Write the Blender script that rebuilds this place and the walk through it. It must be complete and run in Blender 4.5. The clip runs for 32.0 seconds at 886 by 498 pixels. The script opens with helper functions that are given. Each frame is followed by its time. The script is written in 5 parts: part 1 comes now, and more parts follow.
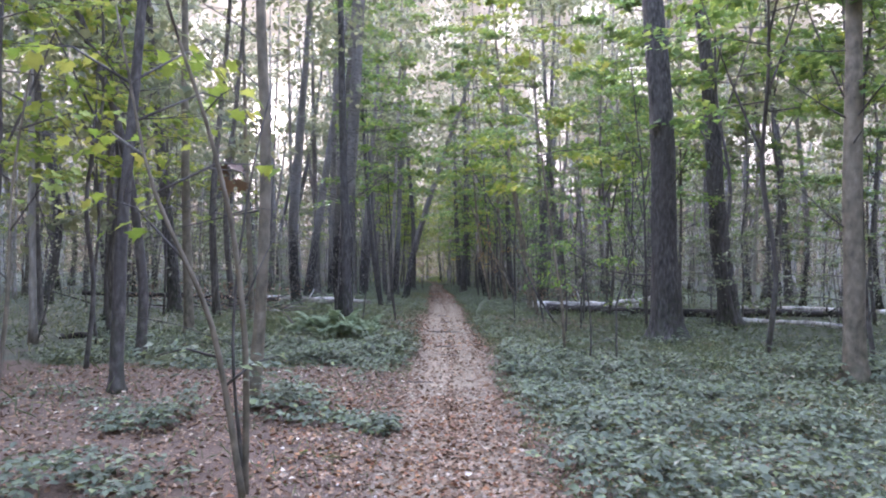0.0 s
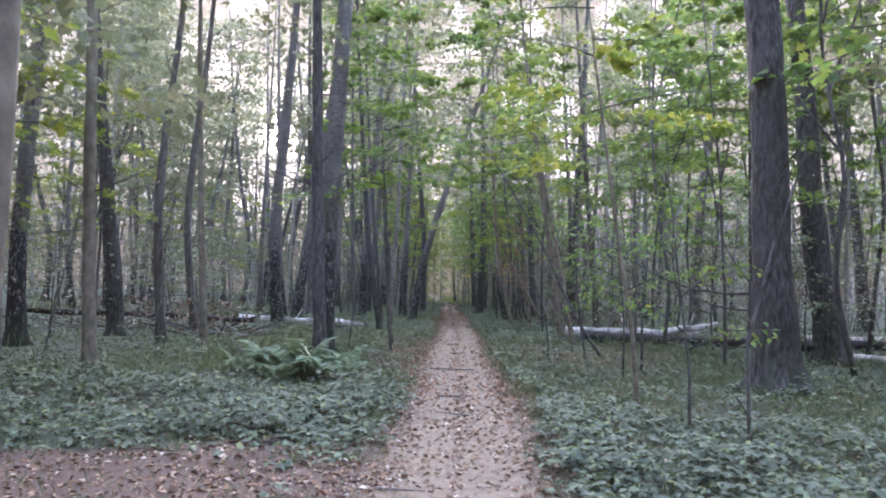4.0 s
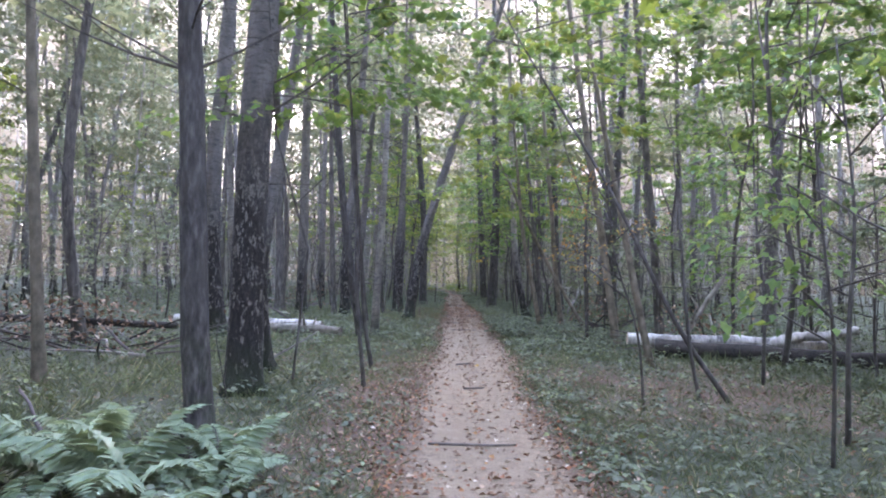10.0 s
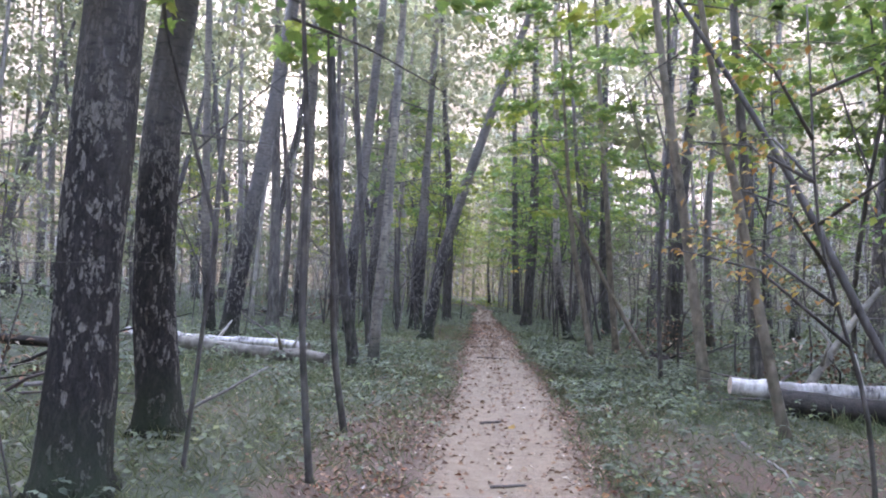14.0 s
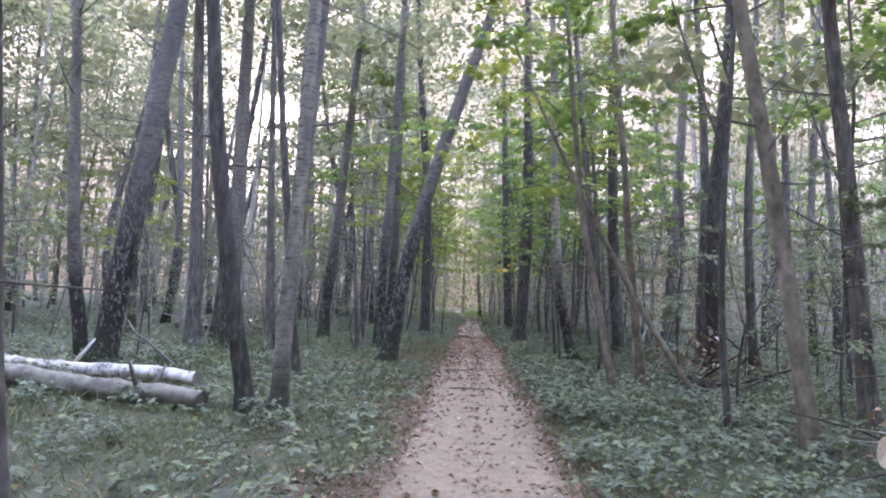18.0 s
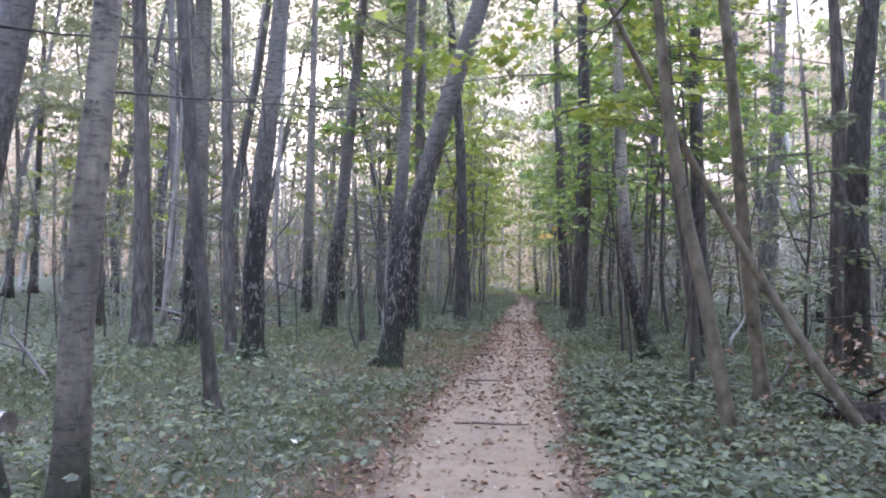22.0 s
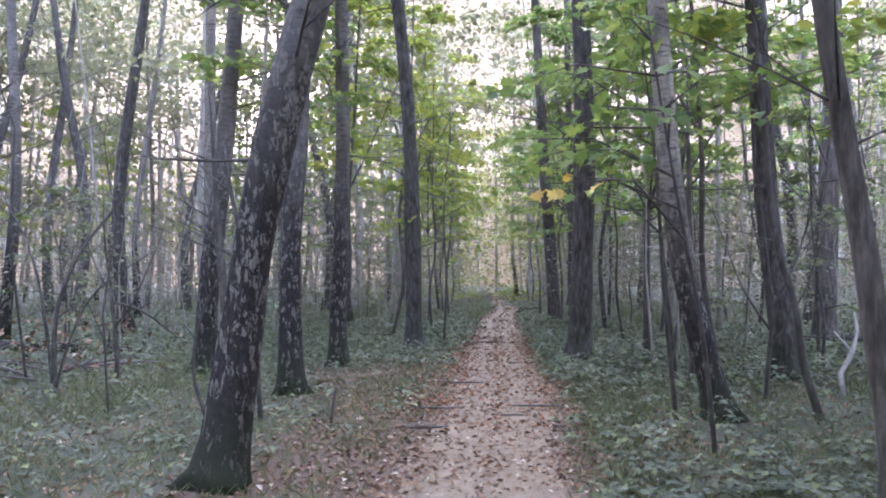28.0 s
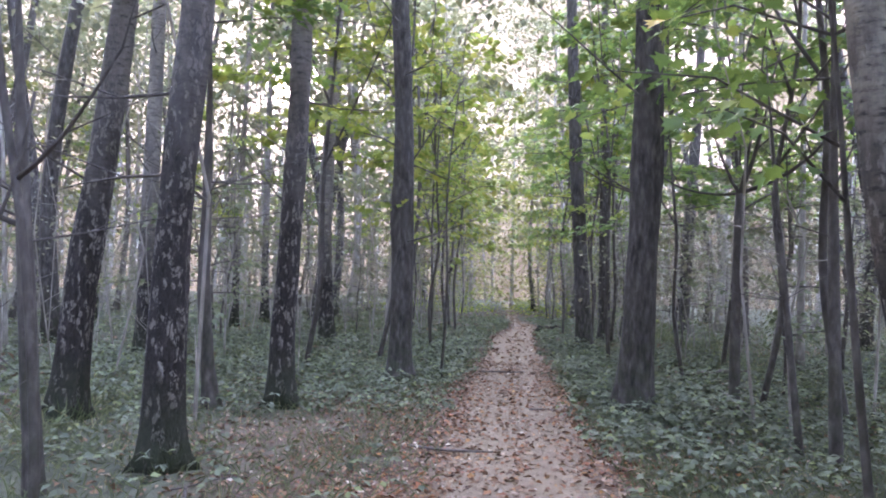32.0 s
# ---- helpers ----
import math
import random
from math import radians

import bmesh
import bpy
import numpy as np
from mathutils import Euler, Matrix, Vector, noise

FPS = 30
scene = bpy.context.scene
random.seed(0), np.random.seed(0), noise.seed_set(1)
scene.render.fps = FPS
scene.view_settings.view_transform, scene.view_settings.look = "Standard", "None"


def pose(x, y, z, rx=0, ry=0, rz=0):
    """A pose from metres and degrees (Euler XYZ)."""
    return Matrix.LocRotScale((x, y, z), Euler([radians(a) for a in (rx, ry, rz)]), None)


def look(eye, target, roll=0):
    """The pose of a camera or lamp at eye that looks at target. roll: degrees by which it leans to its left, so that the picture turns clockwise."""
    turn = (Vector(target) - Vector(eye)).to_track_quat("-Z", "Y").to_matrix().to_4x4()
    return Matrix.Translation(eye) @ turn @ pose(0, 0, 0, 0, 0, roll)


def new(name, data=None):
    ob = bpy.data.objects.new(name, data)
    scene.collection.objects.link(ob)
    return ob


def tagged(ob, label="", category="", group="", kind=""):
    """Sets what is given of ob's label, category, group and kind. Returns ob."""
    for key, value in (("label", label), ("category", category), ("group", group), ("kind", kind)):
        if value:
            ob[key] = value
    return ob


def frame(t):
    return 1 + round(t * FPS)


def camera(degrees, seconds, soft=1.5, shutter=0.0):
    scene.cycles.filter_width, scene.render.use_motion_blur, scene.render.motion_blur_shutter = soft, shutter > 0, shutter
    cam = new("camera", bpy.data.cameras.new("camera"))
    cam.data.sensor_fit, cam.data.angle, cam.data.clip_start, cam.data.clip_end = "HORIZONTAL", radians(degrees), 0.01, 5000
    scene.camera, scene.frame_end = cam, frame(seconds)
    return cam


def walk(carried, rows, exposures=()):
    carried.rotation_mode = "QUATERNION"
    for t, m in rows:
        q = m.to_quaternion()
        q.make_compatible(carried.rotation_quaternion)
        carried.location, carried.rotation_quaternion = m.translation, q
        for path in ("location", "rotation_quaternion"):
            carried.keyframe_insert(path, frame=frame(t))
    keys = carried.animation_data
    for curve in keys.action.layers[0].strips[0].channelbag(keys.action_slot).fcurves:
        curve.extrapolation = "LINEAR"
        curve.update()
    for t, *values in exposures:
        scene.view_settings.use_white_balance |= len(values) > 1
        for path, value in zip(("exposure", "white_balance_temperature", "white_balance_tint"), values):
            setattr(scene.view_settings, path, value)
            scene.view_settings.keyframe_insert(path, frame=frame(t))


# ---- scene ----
# ---- camera ----
cam = camera(64.2, 32.0, soft=2.0)
METRES, EYE, TILT, LEAN, TURN = 33.0, 1.59, 0.1, 1.6, 0.0
ROWS = [
    (0.0, 0.0, 0.0, 0.0, -0.06, 1.29, -2.57),
    (0.5, 0.0011, 0.0182, -0.0016, 1.26, -0.18, -3.54),
    (1.0, 0.0021, 0.0344, -0.0023, 1.69, 1.0, -4.11),
    (1.5, 0.0005, 0.0522, -0.0004, -3.22, 0.93, -3.59),
    (2.0, 0.0025, 0.0695, -0.001, 1.4, 3.18, -5.11),
    (2.5, 0.0031, 0.0873, -0.0017, 2.04, 2.39, -5.35),
    (4.5, 0.0045, 0.1595, -0.0048, 1.71, 3.0, -2.27),
    (5.0, 0.006, 0.1761, -0.0029, 5.36, 2.01, -3.76),
    (5.5, 0.0048, 0.1922, -0.003, 6.57, 2.34, -2.06),
    (6.0, 0.0048, 0.2083, -0.0044, 8.89, 1.65, -1.32),
    (6.5, 0.0052, 0.2228, -0.0029, 7.75, 0.56, -2.23),
    (7.0, 0.0017, 0.2373, -0.0027, 6.51, 0.87, -2.05),
    (7.5, 0.0031, 0.2541, -0.0033, 7.67, 1.49, -2.58),
    (8.0, 0.0029, 0.2705, -0.0035, 6.33, 1.9, -4.27),
    (8.5, 0.0006, 0.2855, -0.0025, 0.33, 2.43, -3.83),
    (9.0, 0.0009, 0.3017, -0.0026, 3.07, 3.27, -4.06),
    (9.5, -0.0028, 0.3202, -0.0037, 1.87, 3.54, -5.14),
    (10.0, -0.0029, 0.3356, -0.0028, 1.38, 1.76, -2.99),
    (10.5, -0.0003, 0.3502, -0.003, 5.61, 1.33, -3.11),
    (11.0, -0.0009, 0.3668, -0.0032, 5.28, 2.29, -4.19),
    (11.5, 0.0002, 0.3811, -0.0042, 2.27, 1.69, -5.43),
    (12.0, 0.0019, 0.3972, -0.0032, 3.97, 1.23, -5.22),
    (12.5, 0.0023, 0.4128, -0.0047, 3.34, 1.19, -5.76),
    (13.0, 0.0009, 0.4284, -0.0056, 0.76, 0.95, -5.17),
    (13.5, -0.0005, 0.4454, -0.0043, 5.76, 0.73, -6.26),
    (14.0, -0.0023, 0.4609, -0.0042, 3.87, 2.66, -4.54),
    (14.5, -0.002, 0.4778, -0.004, 5.59, -1.66, -4.61),
    (15.0, -0.0025, 0.4928, -0.0046, 4.98, 1.04, -5.32),
    (15.5, -0.0034, 0.5074, -0.0041, 0.74, 0.5, -3.37),
    (17.5, 0.0055, 0.5814, -0.0074, 2.67, 3.43, -3.96),
    (18.0, 0.0056, 0.593, -0.0087, 3.37, 3.72, -4.11),
    (18.5, 0.0056, 0.6112, -0.0073, -0.67, 2.81, -2.85),
    (19.0, 0.0086, 0.6269, -0.0077, 2.24, 4.78, -3.94),
    (19.5, 0.0088, 0.6435, -0.0081, 3.18, 4.29, -3.47),
    (20.0, 0.0108, 0.6573, -0.0076, 3.36, 3.88, -2.36),
    (20.5, 0.015, 0.6726, -0.007, 6.56, 1.74, -2.89),
    (21.0, 0.0146, 0.6881, -0.0075, 4.45, 1.38, -2.39),
    (21.5, 0.0156, 0.7033, -0.0086, 5.49, -1.03, -1.85),
    (22.0, 0.0162, 0.719, -0.0071, 8.37, 1.57, -3.07),
    (22.5, 0.0158, 0.7331, -0.0064, 4.23, 0.08, -3.54),
    (23.0, 0.0172, 0.7481, -0.0072, 4.67, 0.67, -2.07),
    (23.5, 0.0175, 0.7624, -0.0079, 6.35, -1.08, -2.55),
    (24.0, 0.0171, 0.7763, -0.0069, 4.54, -0.13, -2.17),
    (24.5, 0.0184, 0.7914, -0.0072, 6.77, 0.79, -1.66),
    (26.5, 0.0152, 0.8367, -0.0037, 7.93, 2.33, -2.63),
    (27.0, 0.0147, 0.8512, -0.0047, 7.03, 2.69, -1.65),
    (27.5, 0.0139, 0.8667, -0.0048, 11.12, 1.43, -2.33),
    (28.0, 0.0114, 0.8824, -0.0056, 6.57, 1.71, -1.43),
    (28.5, 0.0118, 0.8958, -0.0067, 7.14, -1.45, -0.91),
    (29.0, 0.0111, 0.9102, -0.006, 6.95, -0.86, -3.11),
    (29.5, 0.0098, 0.9246, -0.0061, 3.95, -1.06, -2.45),
    (30.0, 0.0101, 0.9386, -0.0064, 6.03, -0.72, -2.47),
    (30.5, 0.0085, 0.951, -0.0069, 8.88, -0.66, -3.25),
    (31.0, 0.0064, 0.964, -0.007, 5.99, 0.02, -2.86),
    (31.5, 0.0065, 0.9783, -0.0081, 8.46, 2.92, -2.4),
    (32.0, 0.0054, 0.99, -0.0088, 7.71, 2.66, -3.34),
]
walk(cam, [(t, pose(0, 0, EYE, TILT, LEAN, TURN) @ pose(METRES * x, METRES * y, METRES * z, 90 + pitch, roll, yaw)) for t, x, y, z, yaw, pitch, roll in ROWS],
     exposures=[(0.0, 6.0, 6520, 34), (7.5, 6.24, 6470, 35), (14.0, 6.43, 6600, 36), (32.0, 6.76, 6700, 40)])

# ---- light: a low sun behind the far trees, ahead and to the left, and a pale sky ----
SUN_TURN, SUN_HEIGHT = radians(-15.3), radians(12.5)
world = bpy.data.worlds.new("sky")
scene.world = world
world.use_nodes = True
wn, wl = world.node_tree.nodes, world.node_tree.links
sky = wn.new("ShaderNodeTexSky")
sky.sky_type, sky.sun_disc = "NISHITA", False
sky.sun_elevation, sky.sun_rotation = SUN_HEIGHT, SUN_TURN
sky.air_density, sky.dust_density, sky.ozone_density = 1.0, 3.0, 1.0
wn["Background"].inputs["Strength"].default_value = 0.15
wl.new(sky.outputs["Color"], wn["Background"].inputs["Color"])
sun = new("sun", bpy.data.lights.new("sun", "SUN"))
sun.data.energy, sun.data.angle, sun.data.color = 2.0, radians(3.0), (1.0, 0.9, 0.76)
sun.matrix_world = look((-26, 95, 22), (-26 + math.sin(radians(15.3)), 95 - math.cos(radians(15.3)), 22 - math.tan(SUN_HEIGHT)))


# ---- materials ----
class Nodes:
    """A short way to write a node material."""

    def __init__(self, name):
        self.mat = bpy.data.materials.new(name)
        self.mat.use_nodes = True
        self.tree = self.mat.node_tree
        self.tree.nodes.clear()

    def add(self, kind, ins=None, **props):
        node = self.tree.nodes.new(kind)
        for key, value in props.items():
            setattr(node, key, value)
        for key, value in (ins or {}).items():
            if isinstance(value, bpy.types.NodeSocket):
                self.tree.links.new(value, node.inputs[key])
            else:
                node.inputs[key].default_value = value
        return node

    def coords(self, scale=(1, 1, 1), kind="Object"):
        c = self.add("ShaderNodeTexCoord")
        return self.add("ShaderNodeMapping", {"Vector": c.outputs[kind], "Scale": scale}).outputs[0]

    def noise(self, vec, scale, detail=4.0, rough=0.55):
        return self.add("ShaderNodeTexNoise", {"Vector": vec, "Scale": scale, "Detail": detail, "Roughness": rough}).outputs["Fac"]

    def ramp(self, fac, stops, mode="LINEAR"):
        node = self.add("ShaderNodeValToRGB", {"Fac": fac})
        ramp = node.color_ramp
        ramp.interpolation = mode
        while len(ramp.elements) < len(stops):
            ramp.elements.new(0.5)
        for e, (at, col) in zip(ramp.elements, stops):
            e.position = at
            e.color = (*col, 1) if len(col) == 3 else col
        return node.outputs["Color"]

    def mix(self, fac, a, b, how="MIX"):
        node = self.add("ShaderNodeMix", data_type="RGBA", blend_type=how)
        for i, v in ((0, fac), (6, a), (7, b)):
            if isinstance(v, bpy.types.NodeSocket):
                self.tree.links.new(v, node.inputs[i])
            else:
                node.inputs[i].default_value = v if i == 0 else (*v, 1)
        return node.outputs[2]

    def math(self, how, a, b=0.5):
        return self.add("ShaderNodeMath", {0: a, 1: b}, operation=how).outputs[0]

    def done(self, colour, rough=0.9, height=None, depth=0.02, strength=0.6, spec=0.2):
        ins = {"Base Color": colour, "Roughness": rough, "Specular IOR Level": spec}
        if height is not None:
            ins["Normal"] = self.add("ShaderNodeBump", {"Height": height, "Distance": depth, "Strength": strength}).outputs[0]
        p = self.add("ShaderNodeBsdfPrincipled", ins)
        self.add("ShaderNodeOutputMaterial", {"Surface": p.outputs[0]})
        return self.mat


def bark(name, dark, mid, light, moss=0.5, stretch=0.14, scale=22.0, depth=0.03):
    """Furrowed bark: long upright ridges, blotches, a film of algae and moss near the foot."""
    n = Nodes(name)
    v = n.coords((1, 1, stretch))
    ridges = n.noise(v, scale, 5, 0.6)
    blotch = n.noise(n.coords((1, 1, 0.5)), 3.0, 3)
    col = n.ramp(ridges, [(0.34, dark), (0.5, mid), (0.68, light)])
    col = n.mix(n.ramp(blotch, [(0.42, (0, 0, 0)), (0.66, (0.55, 0.55, 0.55))]), col, tuple(0.5 * a + 0.5 * b for a, b in zip(mid, light)))
    foot = n.add("ShaderNodeSeparateXYZ", {0: n.coords()}).outputs[2]
    low = n.add("ShaderNodeMapRange", {0: foot, 1: 0.1, 2: 1.4, 3: 1.4, 4: 0.15}).outputs[0]
    film = n.math("MULTIPLY", low, n.ramp(n.noise(n.coords(), 7.0, 4), [(0.42, (0, 0, 0)), (0.62, (1, 1, 1))]))
    col = n.mix(n.math("MULTIPLY", film, moss), col, (0.028, 0.036, 0.016))
    return n.done(col, 0.92, ridges, depth, 0.9)


def birch_bark(name, change, pale):
    """Dark furrowed bark with pale upright flakes; grey-white skin with short level marks above the height of change."""
    n = Nodes(name)
    bend = n.add("ShaderNodeTexNoise", {"Vector": n.coords((1, 1, 0.6)), "Scale": 9.0, "Detail": 5.0, "Roughness": 0.65}).outputs["Color"]
    warped = n.mix(0.16, n.coords((1, 1, 0.36)), bend, "ADD")
    edge = n.add("ShaderNodeTexVoronoi", {"Vector": warped, "Scale": 26.0}, feature="DISTANCE_TO_EDGE").outputs["Distance"]
    cell = n.add("ShaderNodeTexVoronoi", {"Vector": warped, "Scale": 26.0}).outputs["Color"]
    each = n.add("ShaderNodeSeparateXYZ", {0: cell}).outputs[0]
    furrow = n.noise(warped, 24.0, 6, 0.68)
    fine = n.noise(n.coords((1, 1, 0.35)), 60.0, 4, 0.65)
    z = n.add("ShaderNodeSeparateXYZ", {0: n.coords()}).outputs[2]
    dark = n.ramp(furrow, [(0.4, (0.00607, 0.00506, 0.00425)), (0.52, (0.0182, 0.0152, 0.0121)), (0.66, (0.0456, 0.0385, 0.0314))])
    dark = n.mix(0.3, dark, n.ramp(fine, [(0.3, (0.00728, 0.00624, 0.0052)), (0.7, (0.0624, 0.052, 0.0437))]))
    flake = n.ramp(fine, [(0.3, (0.0756, 0.0674, 0.0522)), (0.7, (0.213, 0.191, 0.151))])
    more = n.add("ShaderNodeMapRange", {0: z, 1: 0.3, 2: 4.0, 3: -0.26, 4: 0.14}).outputs[0]
    patches = n.math("MULTIPLY", n.math("SUBTRACT", n.noise(n.coords((1, 1, 0.5)), 4.0, 4, 0.6), 0.5), 1.1)
    choose = n.math("ADD", n.math("ADD", each, more), patches)
    body = n.math("ADD", edge, n.math("MULTIPLY", n.math("SUBTRACT", fine, 0.5), 0.16))
    mask = n.math("MULTIPLY", n.ramp(choose, [(0.46, (0, 0, 0)), (0.52, (1, 1, 1))]), n.ramp(body, [(0.06, (0, 0, 0)), (0.17, (0.9, 0.9, 0.9))]))
    foot = n.mix(mask, dark, flake)
    marks = n.noise(n.mix(0.05, n.coords((1.6, 1.6, 5.0)), bend, "ADD"), 5.0, 5, 0.7)
    skin = n.ramp(marks, [(0.36, (0.03, 0.028, 0.025)), (0.42, tuple(0.55 * c for c in pale)), (0.52, tuple(0.85 * c for c in pale)), (0.74, pale)])
    grime = n.noise(n.coords((1, 1, 0.3)), 6.0, 5, 0.65)
    skin = n.mix(n.ramp(grime, [(0.38, (0, 0, 0)), (0.62, (0.8, 0.8, 0.8))]), skin, (0.075, 0.068, 0.06))
    wob = n.math("ADD", z, n.math("MULTIPLY", n.math("SUBTRACT", n.noise(n.coords((1, 1, 0.4)), 3.0, 3), 0.5), 2.4))
    up = n.add("ShaderNodeMapRange", {0: wob, 1: change - 0.6, 2: change + 1.0, 3: 0.0, 4: 1.0}).outputs[0]
    col = n.mix(up, foot, skin)
    low = n.add("ShaderNodeMapRange", {0: z, 1: 0.1, 2: 0.75, 3: 1.5, 4: 0.0}).outputs[0]
    col = n.mix(n.math("MULTIPLY", low, n.noise(n.coords(), 6.0, 4)), col, (0.02, 0.026, 0.011))
    relief = n.math("ADD", n.math("MULTIPLY", mask, 0.5), n.math("MULTIPLY", furrow, 0.5))
    return n.done(col, 0.88, relief, 0.035, 0.9)


BARK = {
    "birch": birch_bark("birch_bark", 2.7, (0.165, 0.144, 0.116)),
    "white_birch": birch_bark("white_birch_bark", 1.8, (0.195, 0.168, 0.126)),
    "paper_birch": birch_bark("paper_birch_bark", 1.9, (0.37, 0.32, 0.243)),
    "pale_birch": birch_bark("pale_birch_bark", 0.0, (0.27, 0.232, 0.175)),
    "oak": bark("oak_bark", (0.0155, 0.013, 0.0108), (0.0395, 0.034, 0.0282), (0.092, 0.081, 0.068), 0.5, 0.3, 19.0, 0.035),
    "alder": bark("alder_bark", (0.028, 0.0235, 0.0185), (0.066, 0.0555, 0.0445), (0.135, 0.117, 0.096), 0.4, 0.22, 18.0, 0.025),
    "hazel": bark("hazel_bark", (0.05, 0.04, 0.026), (0.1, 0.081, 0.054), (0.165, 0.135, 0.093), 0.3, 0.6, 9.0, 0.01),
    # the next two barks are paled to imitate distance haze
    "haze_pale": bark("haze_pale_bark", (0.066, 0.0516, 0.0372), (0.1176, 0.0936, 0.0684), (0.186, 0.1524, 0.1152), 0.3, 0.25, 16.0, 0.02),
    "grey": bark("haze_grey_bark", (0.11, 0.095, 0.075), (0.175, 0.155, 0.125), (0.26, 0.235, 0.195), 0.2, 0.3, 12.0, 0.02),
    "sapling": bark("sapling_bark", (0.026, 0.0221, 0.0182), (0.052, 0.0442, 0.0364), (0.0975, 0.0845, 0.0715), 0.4, 0.4, 14.0, 0.008),
}


def log_bark(name, film, colour):
    n = Nodes(name)
    marks = n.mix(0.5, n.noise(n.coords((3.2, 1.0, 1.0)), 5.0, 5, 0.7), n.noise(n.coords((1.0, 1.0, 1.0)), 4.0, 5, 0.65))
    col = n.ramp(marks, [(0.38, (0.025, 0.021, 0.018)), (0.45, (0.22, 0.2, 0.17)), (0.56, (0.42, 0.385, 0.32)), (0.78, (0.6, 0.555, 0.47))])
    grime = n.noise(n.coords((0.6, 1, 1)), 3.5, 5)
    col = n.mix(n.ramp(grime, [(film[0], (0, 0, 0)), (film[1], (0.85, 0.85, 0.85))]), col, colour)
    return n.done(col, 0.8, marks, 0.01, 0.5)


def plain(name, dark, light, scale=20.0, rough=0.9, depth=0.01):
    n = Nodes(name)
    grain = n.noise(n.coords(), scale, 5)
    big = n.noise(n.coords(), scale * 0.12, 3)
    col = n.mix(0.45, n.ramp(grain, [(0.3, dark), (0.7, light)]), n.ramp(big, [(0.35, dark), (0.65, light)]))
    return n.done(col, rough, grain, depth, 0.6)


LOG = log_bark("fallen_birch_bark", (0.56, 0.7), (0.14, 0.122, 0.1))
DARK_LOG = plain("rotting_bark", (0.008, 0.0068, 0.0055), (0.042, 0.035, 0.027), 14.0, 0.95, 0.03)
OLD_CUT = plain("weathered_wood", (0.05, 0.04, 0.03), (0.15, 0.125, 0.095), 24.0)
CUT = plain("cut_wood", (0.22, 0.17, 0.12), (0.4, 0.33, 0.25), 30.0)
TWIG = plain("dead_twig", (0.05, 0.042, 0.036), (0.12, 0.1, 0.085), 30.0)
PALE_TWIG = plain("bleached_wood", (0.1, 0.088, 0.074), (0.22, 0.2, 0.17), 22.0)
MOSSY_LOG = plain("mossy_birch_bark", (0.022, 0.02, 0.014), (0.2, 0.178, 0.135), 9.0, 0.9, 0.02)
SOIL = plain("root_soil", (0.01, 0.008, 0.006), (0.045, 0.034, 0.025), 9.0, 1.0, 0.05)


def leaf_mat(name, stops, through_light=0.5, rough=0.55):
    """Thin leaves: colours vary leaf by leaf, and light comes through them."""
    n = Nodes(name)
    geo = n.add("ShaderNodeNewGeometry")
    info = n.add("ShaderNodeObjectInfo")
    r = n.math("FRACT", n.math("ADD", geo.outputs["Random Per Island"], n.math("MULTIPLY", info.outputs["Random"], 0.35)), 0.0)
    col = n.ramp(r, stops)
    vein = n.noise(n.coords(), 14.0, 3)
    col = n.mix(0.35, col, n.ramp(vein, [(0.3, (0.35, 0.35, 0.35)), (0.7, (1, 1, 1))]), "MULTIPLY")
    p = n.add("ShaderNodeBsdfPrincipled", {"Base Color": col, "Roughness": rough, "Specular IOR Level": 0.12})
    t = n.add("ShaderNodeBsdfTranslucent", {"Color": n.mix(1.0, col, (1.0, 0.97, 0.7), "MULTIPLY")})
    m = n.add("ShaderNodeMixShader", {0: through_light, 1: p.outputs[0], 2: t.outputs[0]})
    n.add("ShaderNodeOutputMaterial", {"Surface": m.outputs[0]})
    return n.mat


LEAF_GREEN = leaf_mat("maple_leaf", [(0.0, (0.075, 0.125, 0.046)), (0.4, (0.105, 0.172, 0.052)), (0.75, (0.15, 0.225, 0.06)), (1.0, (0.24, 0.275, 0.075))], 0.55)
LEAF_YELLOW = leaf_mat("yellowing_leaf", [(0.0, (0.12, 0.18, 0.035)), (0.6, (0.2, 0.245, 0.05)), (1.0, (0.32, 0.31, 0.08))])
LEAF_ORANGE = leaf_mat("autumn_leaf", [(0.0, (0.27, 0.13, 0.045)), (0.6, (0.32, 0.19, 0.055)), (1.0, (0.22, 0.22, 0.06))])
LEAF_GOLD = leaf_mat("golden_leaf", [(0.0, (0.42, 0.25, 0.05)), (1.0, (0.46, 0.34, 0.08))])
LEAF_CANOPY = leaf_mat("canopy_leaf", [(0.0, (0.105, 0.122, 0.075)), (0.5, (0.155, 0.168, 0.105)), (1.0, (0.235, 0.23, 0.145))], 0.55)
LEAF_BUSH = leaf_mat("hazel_leaf", [(0.0, (0.085, 0.11, 0.062)), (0.5, (0.125, 0.15, 0.088)), (1.0, (0.19, 0.2, 0.11))], 0.5)
LEAF_DULL = leaf_mat("bush_leaf", [(0.0, (0.115, 0.118, 0.085)), (0.5, (0.155, 0.155, 0.115)), (1.0, (0.21, 0.195, 0.14))], 0.45)
LEAF_DEAD = leaf_mat("dead_leaf", [(0.0, (0.06, 0.035, 0.02)), (1.0, (0.13, 0.08, 0.05))], 0.2)
HERB = leaf_mat("herb_leaf", [(0.0, (0.07, 0.086, 0.056)), (0.45, (0.105, 0.124, 0.083)), (0.8, (0.14, 0.166, 0.104)), (0.95, (0.155, 0.185, 0.085)), (1.0, (0.2, 0.215, 0.09))], 0.35, 0.55)
FERN = leaf_mat("fern_leaf", [(0.0, (0.15, 0.2, 0.12)), (1.0, (0.24, 0.3, 0.19))], 0.4)
